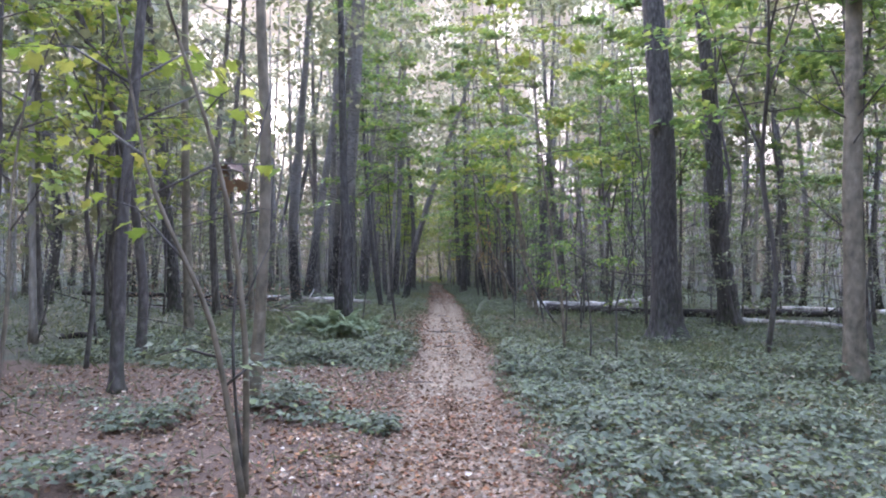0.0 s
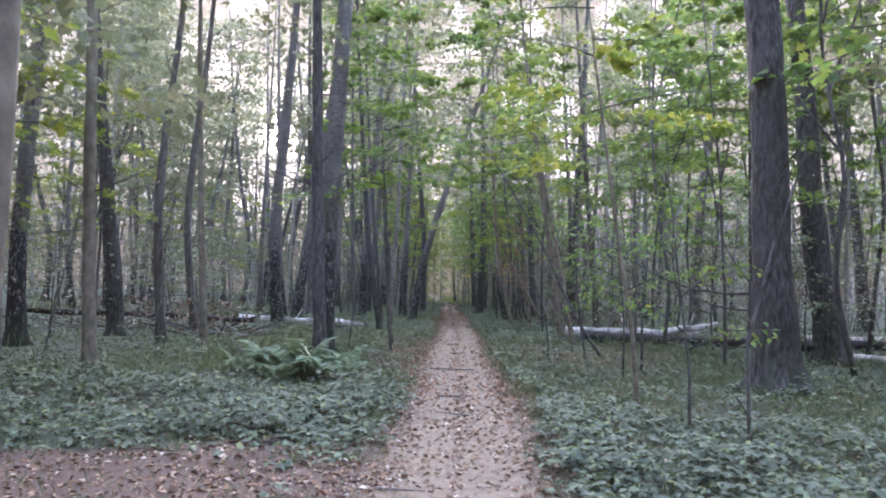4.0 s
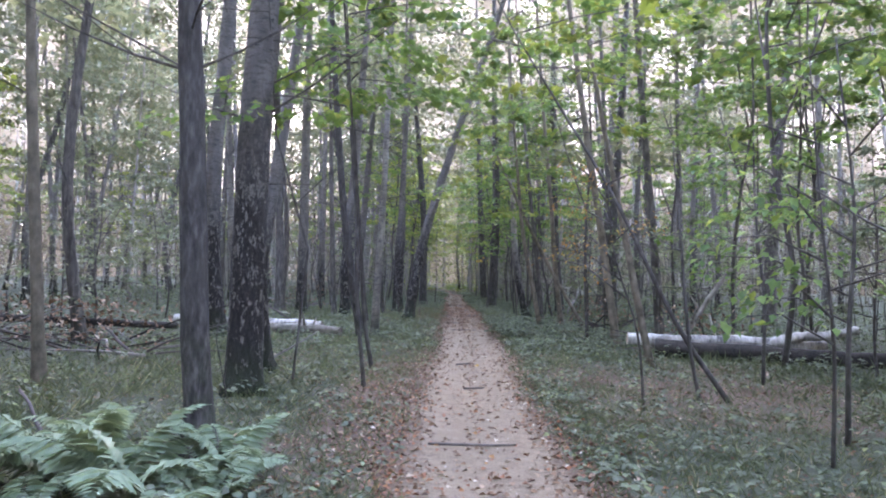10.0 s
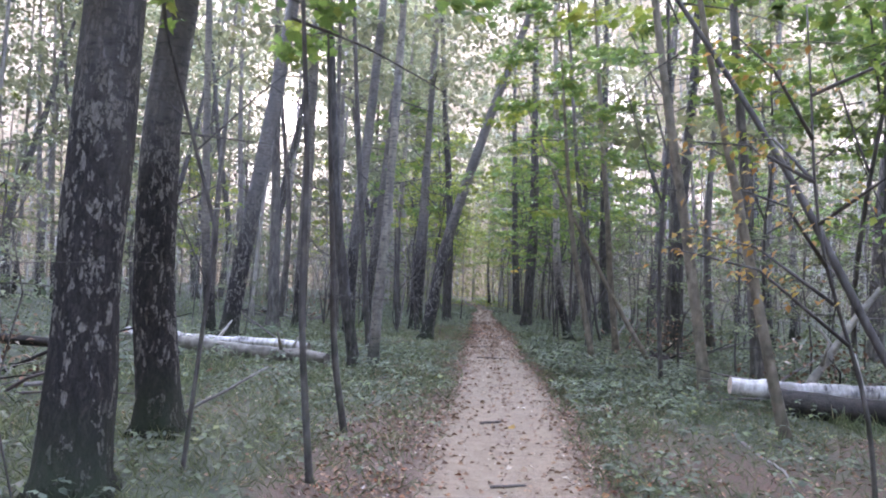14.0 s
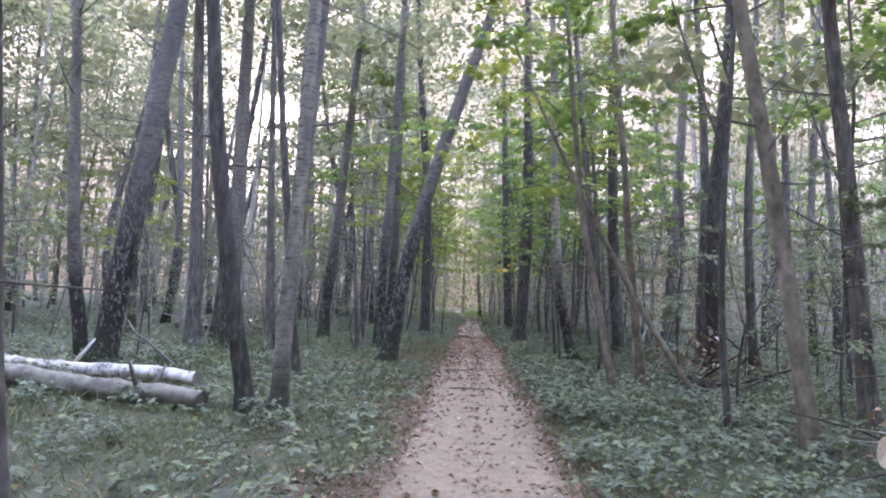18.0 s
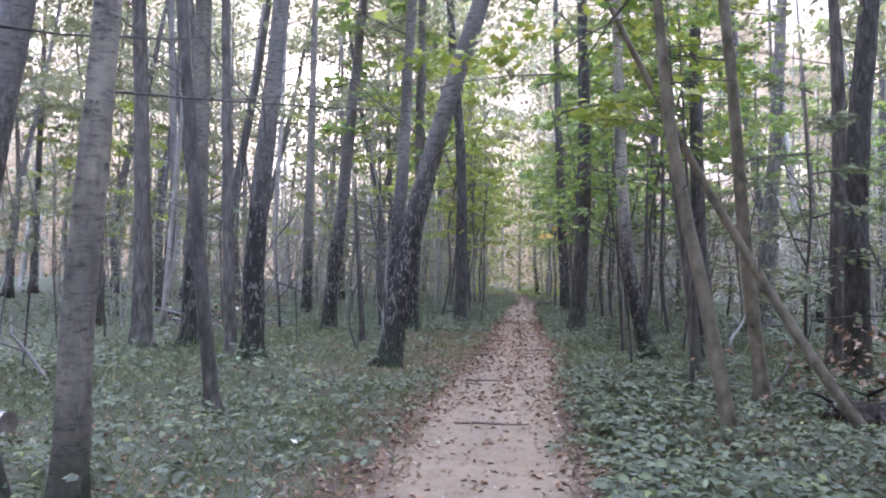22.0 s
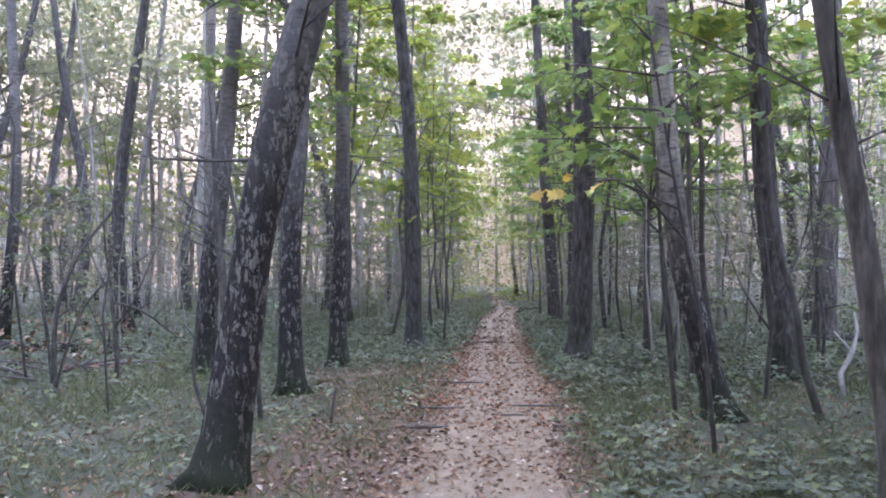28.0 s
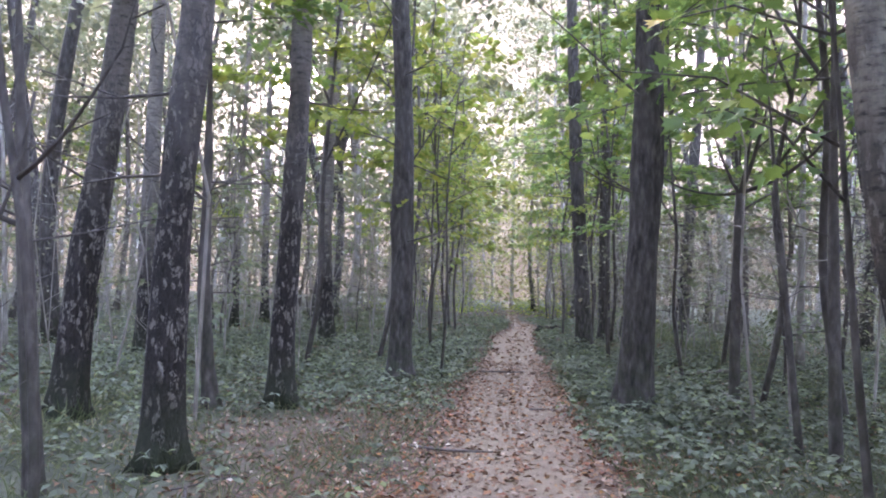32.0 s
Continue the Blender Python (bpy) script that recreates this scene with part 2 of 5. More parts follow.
GRASS = leaf_mat("grass_blade", [(0.0, (0.088, 0.112, 0.0638)), (0.6, (0.121, 0.15, 0.0836)), (0.9, (0.154, 0.179, 0.0968)), (1.0, (0.308, 0.275, 0.171))], 0.5)
CRUMB = leaf_mat("trodden_leaf", [(0.0, (0.115, 0.08, 0.058)), (0.5, (0.17, 0.125, 0.094)), (0.92, (0.235, 0.182, 0.142)), (1.0, (0.36, 0.31, 0.26))], 0.05, 0.9)
RUST = leaf_mat("rusty_leaf", [(0.0, (0.16, 0.065, 0.035)), (0.6, (0.24, 0.105, 0.05)), (1.0, (0.33, 0.18, 0.075))], 0.1, 0.75)
LITTER = leaf_mat("fallen_leaf", [(0.0, (0.07, 0.04, 0.023)), (0.35, (0.15, 0.085, 0.047)), (0.7, (0.205, 0.126, 0.074)), (0.93, (0.28, 0.195, 0.13)), (1.0, (0.42, 0.36, 0.28))], 0.1, 0.7)


def ground_material():
    """Trodden pale earth on the trail, brown leaf mould beside it, dark humus under the plants."""
    n = Nodes("forest_floor")
    v = n.coords()
    trail = n.add("ShaderNodeAttribute", attribute_name="trail").outputs["Fac"]
    green = n.add("ShaderNodeAttribute", attribute_name="green").outputs["Fac"]
    grain, clods, patch = n.noise(v, 60.0, 5, 0.7), n.noise(v, 9.0, 5, 0.65), n.noise(v, 1.3, 4)
    earth = n.ramp(clods, [(0.3, (0.092, 0.0655, 0.0414)), (0.5, (0.147, 0.11, 0.0713)), (0.7, (0.216, 0.168, 0.112))])
    earth = n.mix(0.5, earth, n.ramp(grain, [(0.3, (0.0598, 0.0414, 0.0253)), (0.7, (0.236, 0.181, 0.117))]))
    mould = n.ramp(grain, [(0.28, (0.028, 0.018, 0.012)), (0.5, (0.075, 0.049, 0.033)), (0.72, (0.145, 0.096, 0.064))])
    humus = n.ramp(clods, [(0.3, (0.028, 0.03, 0.018)), (0.55, (0.05, 0.055, 0.032)), (0.75, (0.078, 0.083, 0.049))])
    wob = n.math("ADD", trail, n.math("MULTIPLY", n.math("SUBTRACT", patch, 0.5), 0.5))
    fine = n.math("ADD", wob, n.math("MULTIPLY", n.math("SUBTRACT", clods, 0.5), 0.6))
    col = n.mix(n.ramp(n.math("ADD", green, n.math("MULTIPLY", n.math("SUBTRACT", clods, 0.5), 0.8)), [(0.35, (0, 0, 0)), (0.65, (1, 1, 1))]), mould, humus)
    col = n.mix(n.ramp(fine, [(0.3, (0, 0, 0)), (0.75, (1, 1, 1))]), col, earth)
    h = n.math("ADD", n.math("MULTIPLY", clods, 0.7), n.math("MULTIPLY", grain, 0.3))
    return n.done(col, 0.97, h, 0.05, 0.8)


GROUND = ground_material()


def haze_material():
    """A glowing backdrop painted as the far wood in haze: dim stems below, thin treetops with sky between them above.
    """
    n = Nodes("far_haze")
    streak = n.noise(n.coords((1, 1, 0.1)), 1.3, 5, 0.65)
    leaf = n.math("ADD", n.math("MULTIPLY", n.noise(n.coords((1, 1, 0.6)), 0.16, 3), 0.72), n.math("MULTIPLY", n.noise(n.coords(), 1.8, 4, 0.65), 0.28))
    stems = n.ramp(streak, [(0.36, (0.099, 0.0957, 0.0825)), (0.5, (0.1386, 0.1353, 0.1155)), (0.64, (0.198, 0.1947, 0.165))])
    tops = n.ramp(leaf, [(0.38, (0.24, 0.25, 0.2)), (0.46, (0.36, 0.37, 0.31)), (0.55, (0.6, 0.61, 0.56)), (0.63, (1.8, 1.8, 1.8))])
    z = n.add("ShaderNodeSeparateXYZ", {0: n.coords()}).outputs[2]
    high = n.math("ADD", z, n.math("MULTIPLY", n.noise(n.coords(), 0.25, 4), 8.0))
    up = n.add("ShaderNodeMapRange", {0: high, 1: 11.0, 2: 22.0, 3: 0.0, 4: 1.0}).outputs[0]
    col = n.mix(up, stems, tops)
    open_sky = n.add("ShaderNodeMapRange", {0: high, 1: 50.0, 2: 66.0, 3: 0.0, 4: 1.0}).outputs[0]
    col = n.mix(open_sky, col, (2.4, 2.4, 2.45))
    # the sun's spot and its wide glow, painted into the emitted colour
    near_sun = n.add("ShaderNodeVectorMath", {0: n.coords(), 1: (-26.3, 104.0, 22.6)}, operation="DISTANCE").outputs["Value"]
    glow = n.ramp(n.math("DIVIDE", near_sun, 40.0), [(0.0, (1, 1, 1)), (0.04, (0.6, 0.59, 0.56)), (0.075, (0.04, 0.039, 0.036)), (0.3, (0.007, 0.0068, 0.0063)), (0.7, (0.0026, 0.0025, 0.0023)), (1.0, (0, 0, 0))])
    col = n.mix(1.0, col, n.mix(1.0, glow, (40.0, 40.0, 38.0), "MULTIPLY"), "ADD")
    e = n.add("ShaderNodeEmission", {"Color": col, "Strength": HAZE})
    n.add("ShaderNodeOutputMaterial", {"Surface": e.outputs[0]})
    return n.mat


HAZE = 0.023


# ---- mesh helpers ----
def mesh_of(name, verts, faces, material, smooth=True):
    me = bpy.data.meshes.new(name)
    me.from_pydata([tuple(v) for v in verts], [], faces)
    me.materials.append(material)
    if smooth:
        me.shade_smooth()
    me.update()
    return me


def mesh_from_arrays(name, verts, loops, sizes, material):
    """A large mesh from arrays: corners and the number of corners of each face."""
    me = bpy.data.meshes.new(name)
    verts = np.asarray(verts, np.float32)
    me.vertices.add(len(verts))
    me.vertices.foreach_set("co", verts.ravel())
    me.loops.add(len(loops))
    me.loops.foreach_set("vertex_index", np.asarray(loops, np.int32))
    me.polygons.add(len(sizes))
    sizes = np.asarray(sizes, np.int32)
    me.polygons.foreach_set("loop_start", np.concatenate([[0], np.cumsum(sizes)[:-1]]).astype(np.int32))
    me.polygons.foreach_set("loop_total", sizes)
    me.materials.append(material)
    me.update(calc_edges=True)
    return me


def part(name, me, parent, label=""):
    ob = new(name, me)
    ob.parent = parent
    return tagged(ob, label)


def thing(name, x, y, z, label, category, group="", kind=""):
    ob = new(name)
    ob.empty_display_size = 0.2
    ob.location = (x, y, z)
    return tagged(ob, label, category, group, kind)


def tube_data(points, radii, sides=10, rough=0.0, seed=0, cap=True):
    """Corners and faces of a tapered round stem along the points."""
    pts = [Vector(p) for p in points]
    verts, faces = [], []
    ref = Vector((1, 0, 0)) if abs((pts[-1] - pts[0]).normalized().x) < 0.8 else Vector((0, 1, 0))
    for i, p in enumerate(pts):
        d = (pts[min(i + 1, len(pts) - 1)] - pts[max(i - 1, 0)]).normalized()
        u = d.cross(ref).normalized()
        w = d.cross(u)
        for k in range(sides):
            a = 2 * math.pi * k / sides
            way = u * math.cos(a) + w * math.sin(a)
            f = 1.0
            if rough:
                f += rough * noise.noise(Vector((math.cos(a) * 1.7 + seed, math.sin(a) * 1.7, i * 0.35))) + rough * 0.6 * noise.noise(Vector((math.cos(a) * 4 + seed, math.sin(a) * 4, i * 0.22)))
            verts.append(p + way * radii[i] * f)
    for i in range(len(pts) - 1):
        for k in range(sides):
            a, b = i * sides + k, i * sides + (k + 1) % sides
            faces.append((a, b, b + sides, a + sides))
    if cap:
        faces.append(tuple(range(sides - 1, -1, -1)))
        faces.append(tuple((len(pts) - 1) * sides + k for k in range(sides)))
    return verts, faces


def join(pieces):
    verts, faces = [], []
    for v, f in pieces:
        o = len(verts)
        verts += v
        faces += [tuple(i + o for i in q) for q in f]
    return verts, faces


def leaves_mesh(name, pos, heading, pitch, size, material, width=0.55, curl=0.12, rng=None):
    """Many small folded leaves: base, two sides, tip."""
    n = len(pos)
    rng = rng or np.random.default_rng(3)
    roll = rng.normal(0, 0.35, n)
    f = np.stack([np.cos(heading) * np.cos(pitch), np.sin(heading) * np.cos(pitch), np.sin(pitch)], 1)
    s = np.stack([-np.sin(heading), np.cos(heading), np.zeros(n)], 1)
    u = np.cross(f, s)
    s, u = s * np.cos(roll)[:, None] + u * np.sin(roll)[:, None], u * np.cos(roll)[:, None] - s * np.sin(roll)[:, None]
    L = np.asarray(size).reshape(-1, 1) * np.ones((n, 1))
    base, tip = pos, pos + f * L - u * L * 0.12
    mid = pos + f * L * 0.45
    left, right = mid + s * L * width * 0.5 + u * L * curl, mid - s * L * width * 0.5 + u * L * curl
    verts = np.stack([base, left, tip, right], 1).reshape(-1, 3)
    i = np.arange(n)[:, None] * 4
    loops = np.concatenate([i, i + 2, i + 1, i, i + 3, i + 2], 1).ravel()
    return mesh_from_arrays(name, verts, loops, np.full(2 * n, 3), material)


LOBES = ((0.0, 0.0), (-0.3, 0.06), (-0.2, 0.22), (-0.52, 0.42), (-0.27, 0.5), (-0.24, 0.7), (-0.1, 0.66), (0.0, 1.0))


def lobed_leaves_mesh(name, pos, heading, pitch, size, material, rng):
    """Maple leaves with five lobes."""
    n = len(pos)
    outline = list(LOBES) + [(-x, y) for x, y in LOBES[-2:0:-1]]
    f = np.stack([np.cos(heading) * np.cos(pitch), np.sin(heading) * np.cos(pitch), np.sin(pitch)], 1)
    s = np.stack([-np.sin(heading), np.cos(heading), np.zeros(n)], 1)
    u = np.cross(f, s)
    roll = rng.normal(0, 0.4, n)
    s = s * np.cos(roll)[:, None] + u * np.sin(roll)[:, None]
    u = np.cross(f, s)
    L = np.asarray(size).reshape(-1, 1) * np.ones((n, 1))
    rows = [pos + f * L * y + s * L * x + u * L * (0.25 * abs(x) - 0.12 * y * y) for x, y in outline]
    rows.append(pos + f * L * 0.42)
    verts = np.stack(rows, 1).reshape(-1, 3)
    m, loops = len(outline), []
    i = np.arange(n)[:, None] * (m + 1)
    tris = np.array([(k, (k + 1) % m, m) for k in range(m)]).reshape(1, -1)
    loops = (i + tris).ravel()
    return mesh_from_arrays(name, verts, loops, np.full(n * m, 3), material)


def trail_x(y):
    """The trail's middle line."""
    return 0.17 - 0.0000028 * max(y, 0) ** 3 + 0.05 * math.sin(y * 0.55) - 0.0001 * min(max(y - 48, 0), 16) ** 3 - 0.28 * math.exp(-(((y - 50) / 6) ** 2)) + 0.2 * math.exp(-(((y - 58) / 4) ** 2))


def trail_width(y):
    """The trail's width against its usual one: it narrows to a footpath far off."""
    return 1 - 0.62 * min(1.0, max(0.0, (y - 45) / 18))


def rise(x, y):
    """The floor's height: nearly level, hummocky, the trail trodden a little lower."""
    off = abs(x - trail_x(y))
    h = 0.05 * noise.noise(Vector((x * 0.35, y * 0.35, 3.1))) + 0.02 * noise.noise(Vector((x * 1.3, y * 1.3, 7.7)))
    dip = 0.06 * max(0.0, 1 - (off / 0.9) ** 2)
    return h * min(1.0, 0.25 + off / 3.0) - dip


def step(a, b, v):
    t = min(1.0, max(0.0, (v - a) / (b - a)))
    return t * t * (3 - 2 * t)


def box_in(v, a, b, soft):
    return step(a - soft, a + soft, v) * (1 - step(b - soft, b + soft, v))


def greenness(x, y):
    """How far low plants cover the floor at this spot, 0 to 1."""
    off = x - trail_x(y)
    y += 1.3 * noise.noise(Vector((x * 0.4, y * 0.25, 8.0))) + 0.5 * noise.noise(Vector((x * 1.5, y * 1.5, 5.0)))
    g = step(0.6 + 0.15 * noise.noise(Vector((x * 0.1, y * 0.9, 3.0))), 1.15, abs(off) / trail_width(y))
    wild = noise.noise(Vector((x * 0.6, y * 0.6, 0.0)))
    if off < 0:
        g *= 1 - 0.93 * box_in(y, 2.5, 10.5, 0.5) * (1 - step(6.5, 11.0, -off))
        g *= 1 - 0.6 * box_in(y, 15.8, 24.0, 1.0) * (1 - step(1.2, 2.6, -off))
        g *= 1 - 0.5 * box_in(y, 27.5, 31.5, 0.8) * (1 - step(1.0, 1.7, -off))
        g *= 1 - 0.5 * box_in(y, 33.0, 41.0, 1.0) * (1 - step(1.6, 3.8, -off))
    else:
        g *= 1 - 0.45 * box_in(y, 18.0, 24.0, 0.8) * step(0.5, 1.4, off) * (1 - step(4.5, 6.0, off))
        g *= 1 - 0.5 * box_in(y, -3.0, 7.5, 1.0) * (1 - step(0.9, 1.6, off))
    return max(0.0, min(1.0, g * (0.85 + 0.5 * wild)))


# ---- the floor ----
def build_ground():
    xs = sorted(set([-400, -250, -150, -90, -60, -45, -34, -26] + [round(-20 + 0.8 * i, 3) for i in range(15)] + [round(-8 + 0.16 * i, 3) for i in range(101)] + [round(8.8 + 0.8 * i, 3) for i in range(15)] + [26, 34, 45, 60, 90, 150, 250, 400]))
    ys = sorted(set([-300, -150, -80, -40, -25, -15, -10, -7] + [round(-5 + 0.2 * i, 3) for i in range(316)] + [round(59 + 1.0 * i, 3) for i in range(30)] + [95, 110, 140, 200, 320, 500]))
    verts = [(x, y, rise(x, y)) for y in ys for x in xs]
    w = len(xs)
    faces = [(j * w + i, j * w + i + 1, (j + 1) * w + i + 1, (j + 1) * w + i) for j in range(len(ys) - 1) for i in range(w - 1)]
    me = mesh_of("ground", verts, faces, GROUND)
    trail = me.attributes.new("trail", "FLOAT", "POINT")
    trail.data.foreach_set("value", [1 - step(0.25, 1.05, abs(x - trail_x(y)) / trail_width(y)) for x, y, _ in verts])
    green = me.attributes.new("green", "FLOAT", "POINT")
    green.data.foreach_set("value", [greenness(x, y) for x, y, _ in verts])
    tagged(new("ground", me), "brown forest floor with a trodden pale earth trail", "ground", kind="structure")


build_ground()


def build_backdrop():
    verts, faces, n = [], [], 72
    # full ring: unseen behind the start, where it closes off low skylight
    for i in range(n):
        a = 2 * math.pi * i / n
        for z in (-0.5, 20.0, 62.0):
            verts.append((88 * math.cos(a), 20 + 88 * math.sin(a), z + (2.0 * math.sin(7 * a) + 1.5 * math.sin(13 * a) if z > 15 else 0)))
    for i in range(n):
        for k in range(2):
            a, b = i * 3 + k, ((i + 1) % n) * 3 + k
            faces.append((a, b, b + 1, a + 1))
    tagged(new("backdrop", mesh_of("backdrop", verts, faces, haze_material())), "glowing backdrop painted as pale hazy wood and bright sky", "backdrop", kind="structure")


build_backdrop()

# ---- crowns, shared by the trees ----
def canopy_crown(seed, reach, low, high, count, size, material):
    """Leaf clumps in an uneven cloud, with gaps, about a trunk's upper part."""
    rng = np.random.default_rng(seed)
    pts = []
    clumps = count // 75
    for _ in range(clumps):
        a, h = rng.uniform(0, 2 * math.pi), rng.uniform(0, 1)
        r = reach * math.sqrt(rng.uniform(0.02, 1)) * (0.35 + 0.65 * math.sin(math.pi * min(1, 0.15 + 0.8 * h)))
        c = np.array([r * math.cos(a), r * math.sin(a), low + (high - low) * h])
        tier = rng.normal(0, 1, (75, 3)) * np.array([0.68, 0.68, 0.13]) * rng.uniform(0.6, 1.3)
        tier[:, 2] -= 0.16 * (tier[:, 0] ** 2 + tier[:, 1] ** 2)
        pts.append(c + tier)
    pos = np.concatenate(pts)
    n = len(pos)
    return leaves_mesh("crown", pos, rng.uniform(0, 6.283, n), rng.normal(-0.3, 0.6, n), rng.uniform(0.6, 1.3, n) * size, material, 0.8, 0.1, rng)


CANOPY = [canopy_crown(11 + i, 2.6 + 0.3 * i, 7.0 + 0.8 * i, 17.5 + 1.2 * i, 1950, 0.22, LEAF_CANOPY) for i in range(4)]
THIN = [canopy_crown(21 + i, 2.8, 8.5, 18.0, 1100, 0.17, LEAF_CANOPY) for i in range(2)]


def spray(rng, start, way, length, count, size):
    """Places and headings of leaves along a level, drooping twig."""
    t = rng.uniform(0.15, 1, count) ** 0.8
    side = np.array([-way[1], way[0], 0])
    pos = start + np.outer(t * length, way) + np.outer(rng.normal(0, 0.2, count) * length * (1.1 - 0.6 * t) * 0.8, side)
    pos[:, 2] += -0.18 * length * t * t + rng.normal(0, 0.05, count)
    head = math.atan2(way[1], way[0]) + rng.normal(0, 0.9, count)
    return pos, head


def understory(seed, low, high, branches, per, size, material, reach=1.7, lobed=False):
    """The twigs and leaves of a young maple or hazel: level sprays in storeys."""
    rng = np.random.default_rng(seed)
    poses, heads, twigs = [], [], []
    for i in range(branches):
        h = low + (high - low) * (i + rng.uniform(0, 1)) / branches
        a = i * 2.4 + rng.uniform(-0.5, 0.5)
        length = reach * rng.uniform(0.6, 1.15) * (1.15 - 0.6 * (h - low) / (high - low + 0.01))
        way = np.array([math.cos(a), math.sin(a), rng.uniform(0.05, 0.3)])
        start = np.array([0, 0, h])
        p, hd = spray(rng, start, way, length, per, size)
        poses.append(p)
        heads.append(hd)
        pts = [start + way * length * t - np.array([0, 0, 0.18 * length * t * t]) for t in (0, 0.3, 0.65, 1.0)]
        twigs.append(tube_data(pts, [0.014, 0.01, 0.007, 0.003], 5, cap=False))
    pos, head = np.concatenate(poses), np.concatenate(heads)
    n = len(pos)
    pitch = rng.normal(-0.25, 0.28, n)
    sizes = rng.uniform(0.65, 1.25, n) * size
    leaf = lobed_leaves_mesh("foliage", pos, head, pitch, sizes, material, rng) if lobed else leaves_mesh("foliage", pos, head, pitch, sizes, material, 0.72, 0.1, rng)
    return mesh_of("twigs", *join(twigs), BARK["sapling"]), leaf


UNDER = [understory(40 + i, 2.6 + 0.5 * i, 7.2 + 0.5 * i, 16, 85, 0.15, LEAF_GREEN, 2.0, True) for i in range(4)]
UNDER_Y = [understory(50 + i, 2.2 + 0.4 * i, 7.0, 14, 66, 0.145, LEAF_YELLOW, 1.8, True) for i in range(3)]
BUSH = [understory(70 + i, 0.7, 3.4, 13, 55, 0.1, LEAF_BUSH, 1.35) for i in range(3)]

# ---- trees ----
LABEL = {
    "birch": ("birch_tree", "tall birch with dark furrowed foot and pale bark above"),
    "white_birch": ("birch_tree", "tall pale birch with white bark and dark foot"),
    "paper_birch": ("birch_tree", "leaning white birch with level dark marks and black foot"),
    "pale_birch": ("birch_tree", "slim pale birch with short level dark marks"),
    "oak": ("oak_tree", "tall straight tree with dark furrowed brown bark"),
    "alder": ("alder_tree", "slender woodland tree with grey-brown bark"),
    "hazel": ("hazel_tree", "slim tree with smooth pale grey bark"),
    "haze_pale": ("pale_tree", "slender ash with pale grey-brown bark"),
    "sapling": ("sapling", "thin dark young tree among low plants"),
}
PLACED = []


def trunk_points(bends, height, steps):
    """A stem that leans and bends as given, straightening above."""
    marks = [Vector((0, 0, 0))] + [Vector(b) for b in bends]
    d = marks[-1] - marks[-2] if len(marks) > 1 else Vector((0, 0, 1))
    slope = Vector((d.x, d.y, 0)) / max(d.z, 0.1)
    top = marks[-1].z
    while top < height:
        slope *= 0.88
        rise_by = min(2.5, height - top + 0.01)
        marks.append(marks[-1] + slope * rise_by + Vector((0, 0, rise_by)))
        top = marks[-1].z
    out = []
    for i in range(steps + 1):
        z = height * (i / steps) ** 1.25
        k = max(j for j in range(len(marks) - 1) if marks[j].z <= z + 1e-6)
        a, b = marks[k], marks[k + 1]
        f = (z - a.z) / max(b.z - a.z, 1e-6)
        before = (a - marks[k - 1]) if k else (b - a)
        after = (marks[k + 2] - b) if k + 2 < len(marks) else (b - a)
        span = b.z - a.z
        m0 = ((b - a) / span + before / max(before.z, 0.05)) * 0.5 * span
        m1 = ((b - a) / span + after / max(after.z, 0.05)) * 0.5 * span
        p = a * (2 * f**3 - 3 * f**2 + 1) + m0 * (f**3 - 2 * f**2 + f) + b * (3 * f**2 - 2 * f**3) + m1 * (f**3 - f**2)
        out.append(Vector((p.x, p.y, z)))
    return out


def dead_branches(pts, radius, count, low, high, rng, length=1.6):
    """Bare twigs that stand off a stem."""
    out = []
    for _ in range(count):
        h = rng.uniform(low, high)
        base = min(pts, key=lambda p: abs(p.z - h))
        a, up = rng.uniform(0, 6.283), rng.uniform(-0.15, 0.7)
        ln = length * rng.uniform(0.4, 1.2)
        way = Vector((math.cos(a), math.sin(a), up))
        bend = Vector((rng.uniform(-0.2, 0.2), rng.uniform(-0.2, 0.2), rng.uniform(-0.1, 0.25)))
        line = [base + way * ln * t + bend * ln * t * t for t in (0, 0.35, 0.7, 1.0)]
        r = min(0.016, radius * rng.uniform(0.06, 0.13) + 0.003)
        out.append(tube_data(line, [r, r * 0.75, r * 0.5, r * 0.2], 5, cap=False))
        if ln > 0.9:
            s = line[1]
            w2 = Vector((math.cos(a + 0.8), math.sin(a + 0.8), up + 0.3))
            out.append(tube_data([s, s + w2 * ln * 0.3, s + w2 * ln * 0.55], [r * 0.5, r * 0.35, r * 0.12], 4, cap=False))
    return out


def sun_gap(x, y, reach):
    """Whether a crown here would hide the low sun: the wood is open along its line."""
    return y > 14 and abs(x + 0.276 * (y - 8.6)) < reach


